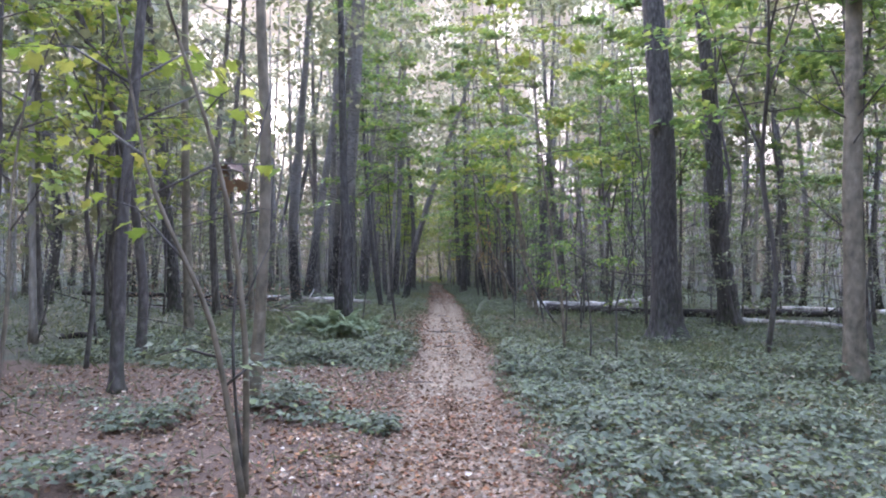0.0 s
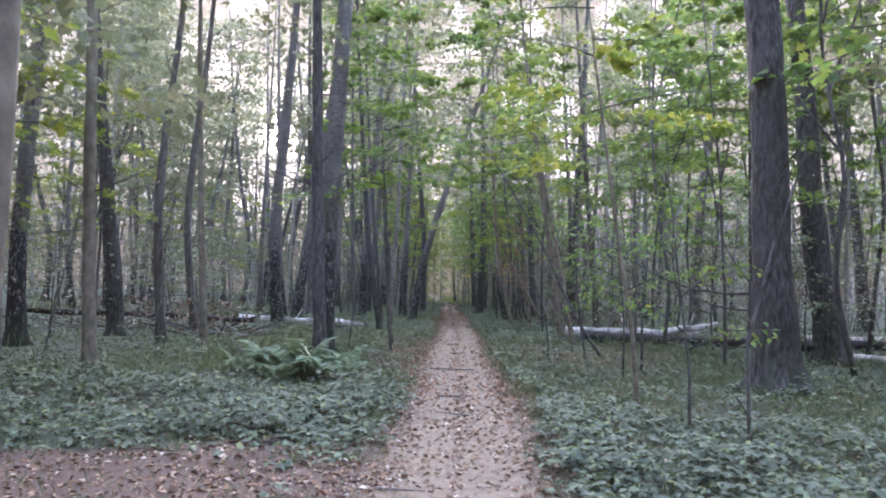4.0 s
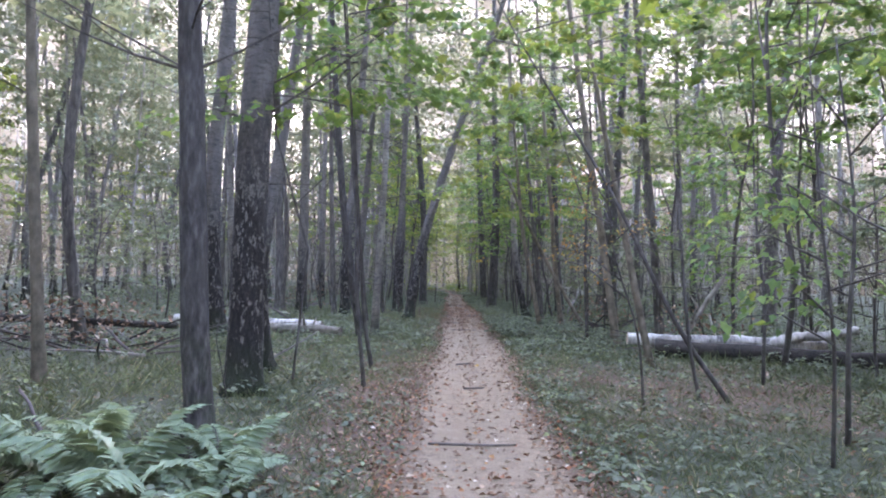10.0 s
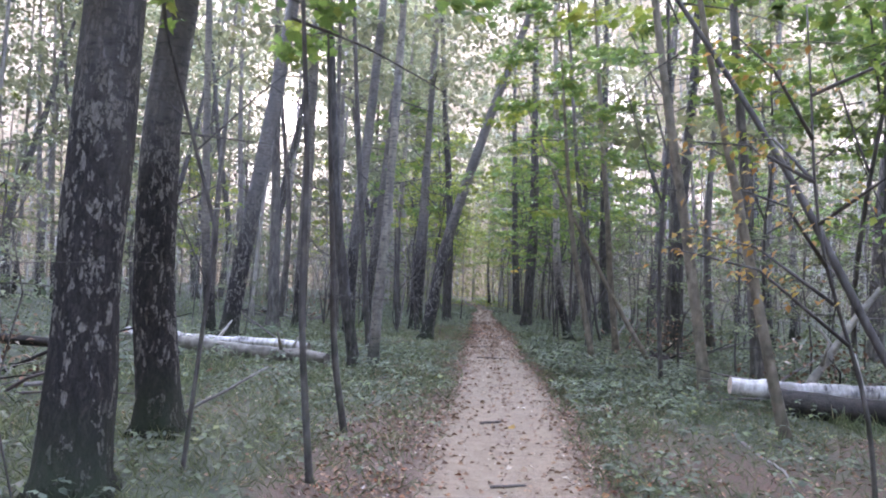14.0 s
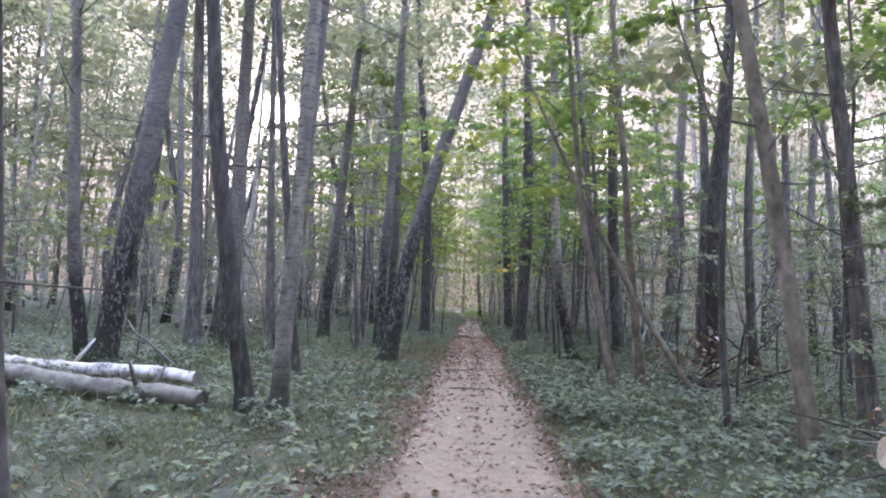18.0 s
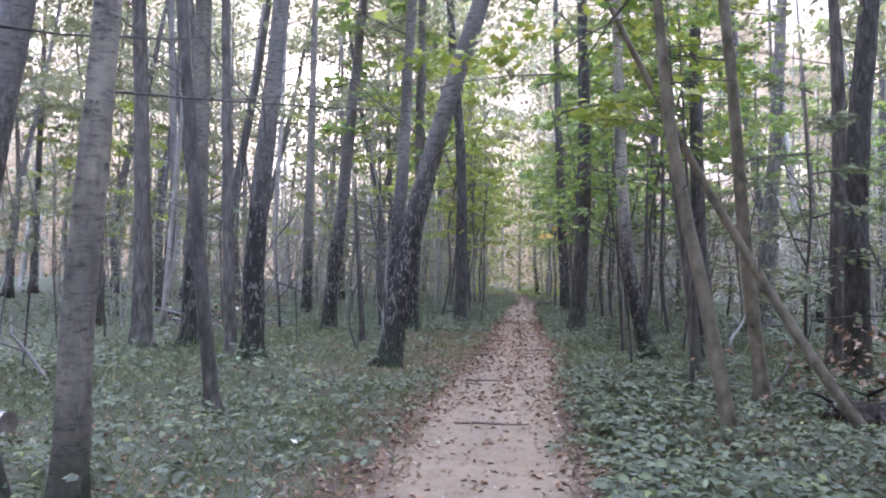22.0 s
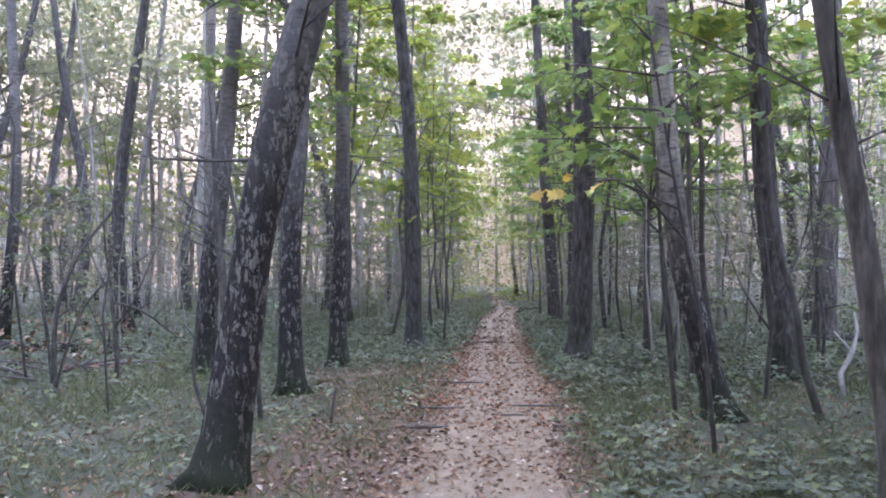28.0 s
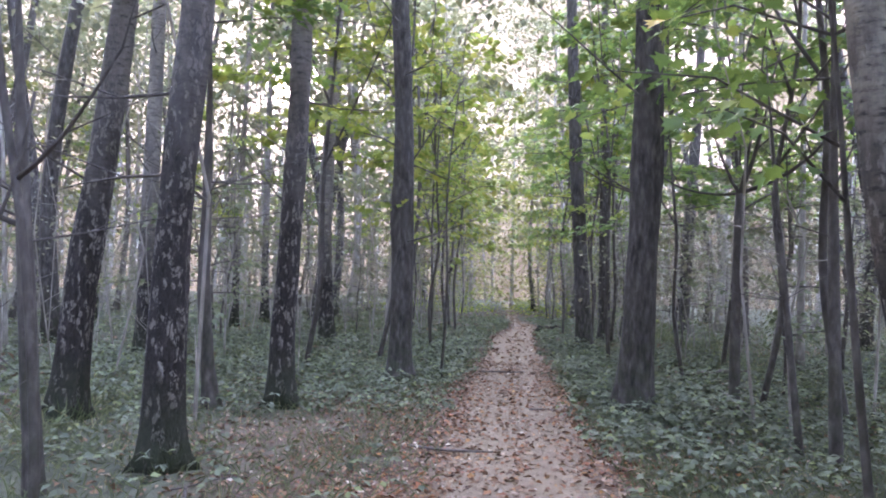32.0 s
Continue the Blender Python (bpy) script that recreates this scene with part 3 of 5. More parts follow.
def tree(species, x, y, radius, *bends):
    """A measured tree: its foot, its radius at breast height and the way it leans."""
    rng = random.Random(int(x * 977 + y * 131))
    slim = radius < 0.07
    height = 4.2 + radius * 60 if slim else min(21.0, 10.0 + radius * 45)
    if bends and bends[-1][2] < 3.0 and species == "sapling":
        height = max(bends[-1][2] + 1.6, 3.2)
    name, label = LABEL[species]
    if radius > 0.27:
        label = "massive old tree with dark furrowed bark and flared foot"
    lean = math.hypot(bends[-1][0], bends[-1][1]) / max(bends[-1][2], 0.1)
    if lean > 0.13:
        label = label.replace("tall ", "leaning ").replace("slim ", "leaning slim ").replace("thin ", "leaning thin ").replace("slender ", "leaning slender ")
    top = thing(name, x, y, rise(x, y) - 0.03, label, "tree", "trees of the wood")
    steps = 26 if slim else 46
    pts = trunk_points(bends, height, steps)
    radii = []
    for p in pts:
        f = p.z / height
        r = 0.93 * radius * (1.06 - 0.1 * p.z / 1.3 if p.z < 1.3 else 0.96 - 0.8 * ((p.z - 1.3) / (height - 1.3)) ** 1.1)
        flare = 0.3 * math.exp(-p.z / 0.12) + 0.1 * math.exp(-p.z / 0.5)
        radii.append(max(r * (1 + flare * (0.5 if slim else 1.0)), 0.006))
    v, f = tube_data(pts, radii, 8 if slim else 18, 0.1 if slim else 0.16, x * 3 + y)
    if not slim:
        lobes, at = rng.choice((3, 4, 5)), rng.uniform(0, 6.283)
        for q in v:
            out = Vector((q.x, q.y, 0))
            q += out * (0.95 if radius > 0.25 else 0.55) * math.exp(-max(q.z, 0) / (0.24 if radius > 0.25 else 0.16)) * max(0.0, math.cos(lobes * math.atan2(out.y, out.x) + at)) ** 2
    part("trunk", mesh_of("trunk", v, f, BARK[species]), top)
    twigs = dead_branches(pts, radius, 4 if slim else 11, 1.2 if slim else 2.0, height * 0.6, rng, 0.9 if slim else 1.7)
    for v, f in twigs:
        part("branch", mesh_of("branch", v, f, BARK["sapling"]), top)
    if radius > 0.1 and sun_gap(x, y, 0.8) and y > 24:
        pass
    elif radius > 0.1:
        # denser crowns on the left, to shade the floor and cover sky
        crown = part("crown", rng.choice(CANOPY if (x > 0 and y < 30) or x < -3 else THIN), top)
        crown.location = (pts[-8].x, pts[-8].y, height - 18.5)
        crown.rotation_euler = (0, 0, rng.uniform(0, 6.283))
    elif height > 4:
        tw, lf = rng.choice(UNDER + UNDER_Y)
        for kind, me in (("brushwood", tw), ("foliage", lf)):
            ob = tagged(part(kind, me, top), kind="stuff" if kind == "brushwood" else "")
            ob.location = (pts[-6].x, pts[-6].y, max(0.6, height - 7.0))
            ob.rotation_euler = (0, 0, rng.uniform(0, 6.283))
    PLACED.append((x, y, radius))
    return top


tree("hazel", -2.05, 7.78, 0.072, (0.06, 0.02, 1.27), (0.08, 0.02, 2.52), (-0.01, -0.00, 4.40))
tree("sapling", -3.91, 8.56, 0.080, (0.01, 0.00, 1.40), (0.04, 0.02, 2.50), (0.13, 0.06, 4.24))
tree("hazel", 5.96, 10.16, 0.154, (-0.04, 0.02, 2.27), (-0.03, 0.02, 5.57))
tree("sapling", -4.77, 11.29, 0.079, (-0.01, -0.01, 1.37), (-0.46, -0.25, 4.09), (-0.74, -0.40, 4.90))
tree("hazel", 2.38, 13.58, 0.031, (-0.07, 0.02, 0.95), (-0.21, 0.06, 1.85))
tree("hazel", -5.50, 15.51, 0.107, (-0.09, -0.03, 1.75), (-0.18, -0.07, 4.23), (-0.26, -0.09, 7.34))
tree("oak", 4.96, 15.52, 0.339, (-0.08, 0.02, 2.54), (-0.16, 0.05, 5.05), (-0.35, 0.11, 7.59))
tree("alder", -7.66, 16.49, 0.114, (-0.11, -0.05, 3.55), (-0.21, -0.10, 6.72))
tree("alder", -9.52, 16.78, 0.118, (-0.14, -0.08, 2.38), (-0.17, -0.10, 5.06), (-0.28, -0.16, 7.74))
tree("oak", -2.18, 16.84, 0.121, (-0.13, -0.03, 2.14), (-0.28, -0.06, 5.77))
tree("birch", -8.75, 18.84, 0.181, (-0.06, -0.04, 2.20), (0.02, 0.02, 5.01), (0.07, 0.05, 6.72))
tree("birch", -2.70, 19.64, 0.222, (0.01, 0.00, 1.64), (0.05, 0.02, 3.38), (0.11, 0.03, 4.80))
tree("hazel", -5.27, 19.76, 0.078, (-0.20, -0.08, 3.45), (-0.33, -0.13, 6.35))
tree("sapling", 3.25, 19.84, 0.033, (-0.53, 0.20, 0.83), (-1.34, 0.51, 2.55), (-2.72, 1.04, 5.04))
tree("sapling", 2.89, 19.89, 0.024, (-0.12, 0.04, 0.70), (-0.19, 0.07, 1.47))
tree("sapling", -1.31, 20.31, 0.029, (-0.12, -0.03, 1.18), (-0.16, -0.04, 2.41), (-0.26, -0.06, 3.65))
tree("oak", 8.39, 20.44, 0.295, (-0.34, 0.14, 2.81), (-0.61, 0.25, 6.99), (-0.85, 0.35, 9.54))
tree("birch", -3.03, 21.57, 0.198, (-0.14, -0.07, 1.60), (-0.15, -0.07, 2.91), (-0.08, -0.04, 3.99))
tree("sapling", -1.43, 22.10, 0.035, (-0.13, -0.03, 0.75), (-0.23, -0.06, 2.02), (-0.30, -0.07, 2.87))
tree("oak", -8.31, 22.12, 0.210, (-0.22, -0.11, 2.44), (-0.59, -0.31, 5.82), (-0.79, -0.41, 7.85))
tree("hazel", 3.17, 23.14, 0.067, (-0.23, 0.12, 1.19), (-0.61, 0.32, 3.25), (-0.77, 0.39, 4.08))
tree("hazel", 3.34, 26.56, 0.092, (-0.20, 0.08, 1.49), (-0.47, 0.20, 3.33), (-0.64, 0.27, 4.40))
tree("birch", -5.47, 26.72, 0.207, (-0.20, -0.06, 2.89), (-0.03, -0.01, 6.36), (0.16, 0.04, 9.88))
tree("oak", -2.30, 27.07, 0.097, (-0.22, -0.07, 1.28), (-0.45, -0.14, 2.87), (-0.60, -0.19, 4.48))
tree("pale_birch", -2.02, 27.26, 0.092, (0.05, 0.01, 1.66), (0.11, 0.03, 2.99), (0.15, 0.04, 4.70))
tree("alder", 4.78, 28.31, 0.118, (-0.12, 0.06, 1.72), (-0.24, 0.12, 3.17), (-0.37, 0.19, 4.68))
tree("hazel", 2.07, 29.83, 0.064, (-0.16, 0.03, 0.85), (-0.52, 0.11, 2.66), (-0.62, 0.13, 3.59))
tree("sapling", -2.56, 30.08, 0.070, (-0.09, -0.03, 0.76), (-0.33, -0.10, 3.03))
tree("birch", -5.81, 30.46, 0.204, (0.30, 0.11, 2.52), (0.69, 0.26, 5.76), (0.93, 0.35, 7.77))
tree("white_birch", -6.19, 30.60, 0.110, (-0.21, -0.12, 1.77), (-0.32, -0.18, 3.63), (-0.42, -0.23, 6.00))
tree("hazel", 2.92, 31.93, 0.078, (-0.20, 0.05, 1.66), (-0.36, 0.09, 3.58), (-0.48, 0.12, 4.75))
tree("alder", 2.54, 33.55, 0.074, (-0.13, 0.03, 1.40), (-0.32, 0.08, 2.97))
tree("oak", 16.54, 33.59, 0.228, (-0.32, 0.17, 5.43), (-0.87, 0.46, 12.35))
tree("alder", -4.11, 33.76, 0.091, (-0.12, -0.06, 2.41), (-0.21, -0.10, 4.76))
tree("birch", -3.78, 33.76, 0.168, (0.01, 0.00, 2.00), (0.19, 0.09, 4.82))
tree("birch", -1.72, 33.79, 0.164, (0.36, 0.03, 2.26), (1.93, 0.17, 7.64), (2.33, 0.21, 8.81))
tree("oak", 4.93, 34.57, 0.180, (-0.02, 0.01, 3.18), (0.18, -0.06, 6.56), (0.22, -0.08, 7.71))
tree("alder", -6.09, 34.65, 0.155, (-0.10, -0.05, 3.17), (-0.20, -0.11, 5.28))
tree("alder", 10.19, 34.87, 0.228, (0.12, -0.04, 4.03), (0.43, -0.15, 8.53), (0.59, -0.20, 10.78))
tree("white_birch", -5.51, 35.22, 0.191, (-0.00, -0.00, 3.30), (-0.01, -0.00, 6.63))
tree("alder", 4.86, 35.24, 0.120, (0.03, -0.01, 4.49), (-0.16, 0.05, 7.52))
tree("paper_birch", 2.31, 36.37, 0.130, (-0.30, 0.07, 1.26), (-0.47, 0.10, 2.56), (-0.54, 0.12, 3.90))
tree("sapling", 3.25, 36.45, 0.042, (-0.15, 0.00, 0.53), (-0.24, 0.00, 1.21), (-0.37, 0.00, 1.69), (-0.5, 0.0, 3.2))
tree("sapling", -2.86, 36.70, 0.059, (-0.06, -0.05, 0.95), (-0.12, -0.09, 1.81))
tree("birch", -2.45, 37.44, 0.141, (0.01, 0.01, 1.88), (0.09, 0.04, 3.42), (0.11, 0.04, 4.04))
tree("sapling", 2.58, 38.82, 0.056, (-0.02, 0.01, 2.17), (-0.02, 0.01, 2.88))
tree("birch", -4.23, 38.88, 0.161, (0.06, 0.04, 1.29), (0.17, 0.12, 2.68), (0.27, 0.19, 4.12))
tree("oak", 3.89, 39.15, 0.173, (-0.22, 0.06, 2.53), (-0.29, 0.09, 4.76))
tree("sapling", 2.44, 39.21, 0.034, (-0.16, 0.06, 1.98))
tree("sapling", -3.19, 39.77, 0.073, (-0.11, -0.05, 1.02), (-0.14, -0.07, 2.51))
tree("birch", -2.57, 40.08, 0.143, (0.02, 0.01, 1.63), (0.07, 0.03, 3.20), (0.06, 0.02, 4.48))
tree("oak", 1.25, 40.81, 0.196, (0.11, -0.01, 3.90), (-0.05, 0.00, 8.88))
tree("alder", 9.64, 41.51, 0.152, (-0.29, 0.12, 3.04), (-0.40, 0.17, 6.61))
tree("oak", -1.70, 42.36, 0.168, (-0.10, -0.01, 4.44), (-0.42, -0.05, 7.73))
tree("alder", 16.72, 43.78, 0.228, (-0.22, 0.11, 4.08), (-0.35, 0.18, 8.01))
tree("white_birch", -6.60, 44.21, 0.158, (-0.01, -0.01, 2.19), (-0.02, -0.01, 5.20))
tree("alder", 6.59, 44.74, 0.228, (0.27, -0.05, 6.18), (0.51, -0.08, 13.91))
tree("white_birch", -4.29, 47.46, 0.170, (-0.15, -0.05, 2.58), (-0.06, -0.02, 6.31))
tree("oak", 1.22, 48.68, 0.184, (-0.18, 0.01, 2.78))
tree("oak", 1.94, 51.94, 0.162, (-0.07, 0.01, 3.85))
tree("oak", 4.83, 56.79, 0.224, (0.22, -0.04, 3.57))
tree("oak", 14.88, 56.96, 0.228, (0.11, -0.04, 4.92), (0.08, -0.03, 7.48))

# a half-fallen stem across the undergrowth
tree("hazel", 3.45, 30.62, 0.056, (-0.27, 0.13, 0.42), (-1.0, 0.52, 1.75), (-1.85, 0.95, 3.5))


# ---- young maples and hazels whose level sprays fill the middle height ----
STEMS = []
for i in range(6):
    g = random.Random(60 + i)
    lean = Vector((g.uniform(-0.5, 0.5), g.uniform(-0.5, 0.5), 0))
    marks = [lean * k + Vector((g.uniform(-0.14, 0.14), g.uniform(-0.14, 0.14), z)) for k, z in ((0.1, 1.2), (0.35, 2.5), (0.7, 4.0), (1.0, 5.6))]
    pts = trunk_points(marks, 7.6, 20)
    forks = []
    for k in (9, 11, 13):
        way = Vector((g.uniform(-0.6, 0.6), g.uniform(-0.6, 0.6), 1.0))
        fork = [pts[k] + way * d + Vector((0, 0, 0.1 * d * d)) for d in (0, 0.5, 1.1, 1.8, 2.4)]
        forks.append(mesh_of("fork", *tube_data(fork, [0.02, 0.017, 0.013, 0.009, 0.004], 6, cap=False), BARK["sapling"]))
    STEMS.append((mesh_of("stem", *tube_data(pts, [0.036 * (1 - 0.8 * p.z / 7.6) + 0.004 for p in pts], 7, 0.08, i), BARK["sapling"]), forks))


def young_tree(x, y, kind, scale=1.0, turn=0.0):
    if sun_gap(x, y, 1.4) and kind != "low":
        return
    made = {"green": UNDER, "yellow": UNDER_Y, "low": BUSH}[kind]
    label = {"green": "young maple with level sprays of green leaves", "yellow": "young maple with yellowing leaves",
             "low": "low hazel bush with level sprays of dull leaves"}[kind]
    k = int(abs(x * 7 + y * 3)) % len(made)
    top = thing("hazel_bush" if kind == "low" else "young_maple", x, y, rise(x, y) - 0.02, label, "shrub" if kind == "low" else "tree", "hazel bushes" if kind == "low" else "young maples")
    top.rotation_euler = (0, 0, turn)
    top.scale = (scale, scale, scale)
    stem, forks = STEMS[int(abs(x * 5 + y)) % 6]
    part("stem", stem, top)
    for fork in forks:
        part("fork", fork, top)
    if kind == "low":
        for ob in top.children:
            ob.scale = (0.6, 0.6, 0.48)
    tagged(part("brushwood", made[k][0], top), kind="stuff")
    part("foliage", made[k][1], top)
    PLACED.append((x, y, 0.04))


rng = random.Random(5)
# taller maples that fill the light side of the wood
for x, y, s in ((6.0, 13.0, 1.35), (7.6, 18.2, 1.5), (5.6, 23.6, 1.4), (8.4, 25.0, 1.5), (10.6, 23.0, 1.55), (6.8, 29.0, 1.4), (13.5, 22.0, 1.6), (9.5, 30.5, 1.5)):
    young_tree(x, y, "green", s, x * 2.1)
for x, y, s in ((2.3, 46.4, 1.5), (2.9, 51.2, 1.5), (-3.0, 57.0, 1.5), (1.7, 60.5, 1.6), (-2.9, 48.6, 1.4), (3.3, 40.4, 1.3)):
    young_tree(x, y, "green" if x > 0 else "yellow", s, y)
for x, y, kind in ((5.6, 19.3, "green"), (2.9, 27.6, "green"), (7.0, 26.0, "green"), (2.4, 44.0, "green"), (3.6, 46.5, "green"), (-2.6, 45.0, "yellow"),
                   (-5.2, 10.4, "yellow"), (-5.6, 8.8, "yellow"), (-6.4, 13.2, "yellow"), (-8.0, 20.4, "yellow"), (7.0, 11.4, "green"), (8.6, 12.6, "green"), (1.9, 50.0, "green"), (-6.8, 7.0, "yellow"), (5.4, 42.0, "green"), (5.9, 31.0, "green"), (7.9, 30.0, "green"), (1.5, 46.2, "green"), (-2.4, 49.5, "yellow"), (0.9, 53.5, "green"), (-2.6, 55.0, "yellow"), (0.7, 60.0, "green"), (-3.0, 62.0, "green"), (0.6, 66.0, "green"),
                   (-1.9, 46.6, "yellow"), (1.4, 49.2, "yellow"), (-2.1, 52.4, "yellow"), (1.5, 56.4, "yellow"), (2.9, 41.8, "green"), (-3.4, 43.4, "yellow"), (9.6, 22.6, "green"), (12.0, 20.0, "green"), (7.4, 9.6, "green"), (12.5, 26.0, "green")):
    young_tree(x, y, kind, rng.uniform(0.85, 1.15), rng.uniform(0, 6.283))

for x, y in ((4.2, 27.7), (5.8, 28.6), (4.1, 34.0), (5.6, 37.4), (3.5, 42.9), (6.4, 33.2), (4.9, 40.6), (7.4, 36.6), (8.4, 31.8), (6.4, 22.2), (7.9, 20.6), (5.2, 45.2), (3.0, 47.6), (7.8, 43.0), (9.6, 38.4), (10.4, 29.2), (9.4, 16.4), (7.2, 15.4),
             (-4.8, 42.6), (-6.2, 46.4), (-4.4, 50.2), (-7.8, 36.2), (-8.6, 31.4), (-9.4, 27.4), (-7.6, 25.4), (-9.2, 20.8), (-7.4, 40.4), (-9.8, 44.0), (-10.4, 35.0), (-3.6, 54.0), (2.4, 52.8), (-11.5, 23.0)):
    young_tree(x, y, "low", rng.uniform(0.8, 1.25), rng.uniform(0, 6.283))


def free_spot(x, y, gap):
    if abs(x - trail_x(y)) < (1.7 if y < 45 else 1.2):
        return False
    return all((x - a) ** 2 + (y - b) ** 2 > (gap + r) ** 2 for a, b, r in PLACED)


count = 0
while count < 82:
    side = rng.choice((-1, 1))
    x, y = side * rng.uniform(6.5, 30), rng.uniform(6, 75)
    if rng.random() < 0.25:
        x, y = side * rng.uniform(2.0, 9), rng.uniform(46, 85)
    if free_spot(x, y, 1.2):
        young_tree(x, y, "green" if side > 0 or rng.random() < 0.45 else "yellow", rng.uniform(0.8, 1.35), rng.uniform(0, 6.283))
        count += 1

# ---- the rest of the wood ----
POLES = []
for i, (sp, r, h) in enumerate((("birch", 0.13, 18), ("alder", 0.11, 17), ("oak", 0.17, 19), ("haze_pale", 0.07, 13), ("white_birch", 0.1, 17), ("haze_pale", 0.045, 9), ("haze_pale", 0.14, 18))):
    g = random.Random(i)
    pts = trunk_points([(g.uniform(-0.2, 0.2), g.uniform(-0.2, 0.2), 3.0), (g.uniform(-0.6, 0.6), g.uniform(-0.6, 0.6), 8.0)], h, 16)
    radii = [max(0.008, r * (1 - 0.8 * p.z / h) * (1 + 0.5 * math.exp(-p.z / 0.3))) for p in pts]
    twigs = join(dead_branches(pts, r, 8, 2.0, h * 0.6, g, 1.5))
    # the slim poles wear the grey bark that stands in for haze
    POLES.append((sp, mesh_of("trunk", *tube_data(pts, radii, 9, 0.12, i * 5), BARK["grey" if sp == "haze_pale" else sp]), mesh_of("branches", *twigs, BARK["sapling"]), h))
count = 0
while count < 298:
    side = rng.choice((-1, -1, -1, 1, 1))
    x, y = side * rng.uniform(6.0, 28), rng.uniform(2, 72)
    if rng.random() < 0.2:
        x, y = trail_x(70) + rng.uniform(-8, 8), rng.uniform(45, 80)
    # unseen trees behind the start, added to dim the light on trunk fronts
    if rng.random() < 0.2:
        x, y = rng.uniform(-22, 22), rng.uniform(-26, -3)
    if not free_spot(x, y, 1.0):
        continue
    k = rng.choice((0, 1, 1, 2, 3, 3, 4, 5, 5, 6))
    sp, tm, bm_, h = POLES[k]
    top = thing(LABEL[sp][0], x, y, rise(x, y) - 0.03, LABEL[sp][1], "tree", "trees of the wood")
    top.rotation_euler = (rng.uniform(-0.06, 0.06), rng.uniform(-0.06, 0.06), rng.uniform(0, 6.283))
    part("trunk", tm, top)
    tagged(part("brushwood", bm_, top), kind="stuff")
    if h > 12 and rng.random() < ((0.85 if y < 30 else 0.38) if x > 0 else 0.9 if y < 34 else 0.85):
        crown, spin = rng.choice(CANOPY), rng.uniform(0, 6.283)
        if not sun_gap(x, y, 1.3):
            c = part("crown", crown, top)
            c.location = (0, 0, h - 18.5)
            c.rotation_euler = (0, 0, spin)
    PLACED.append((x, y, 0.12))
    count += 1


def far_woods():
    """Stems and leaves past the countable trees, in one piece."""
    g = np.random.default_rng(9)
    pieces, leaf = [], []
    for _ in range(760):
        # the ring's unseen part behind the start also blocks light from there
        a, r = g.uniform(0, 6.283), g.uniform(46, 86)
        x, y = r * math.cos(a), 20 + r * math.sin(a)
        if (abs(x - trail_x(y)) < 1.8 and y < 74) or (abs(x) < 34 and 0 < y < 70 and g.random() < 0.5):
            continue
        h, rad = g.uniform(12, 19), g.uniform(0.05, 0.17)
        lx, ly = g.normal(0, 0.6, 2)
        pieces.append(tube_data([(x, y, -0.1), (x + lx * 0.4, y + ly * 0.4, h * 0.4), (x + lx, y + ly, h)], [rad * 1.2, rad * 0.8, rad * 0.2], 5, cap=False))
        if y > 78 and -36 < x < -12:
            h = min(h, 11.0)  # a gap in the treetops under the sun
        c = np.array([x, y, 0]) + np.stack([g.normal(0, 1.7, 270), g.normal(0, 1.7, 270), g.uniform(0.04, 1.0, 270) * h + g.normal(0, 0.5, 270)], 1)
        leaf.append(c)
    # bark colour lightened here as if the trunks stood in haze
    tagged(new("far_trunks", mesh_of("far_trunks", *join(pieces), BARK["grey"])), "many thin grey trunks, paled as by haze, deep in the wood", "woods", kind="stuff")
    pos = np.concatenate(leaf)
    pos = pos[(np.abs(pos[:, 0] + 0.276 * (pos[:, 1] - 8.6)) > 1.6) | (np.abs(pos[:, 2] - 1.5 - 0.225 * (pos[:, 1] - 8.6)) > 2.2)]
    n = len(pos)
    me = leaves_mesh("far_foliage", pos, g.uniform(0, 6.283, n), g.normal(0, 0.5, n), g.uniform(0.15, 0.36, n), LEAF_CANOPY, 0.8, 0.1, g)
    tagged(new("far_foliage", me), "dull green foliage deep in the wood", "foliage", kind="stuff")


far_woods()


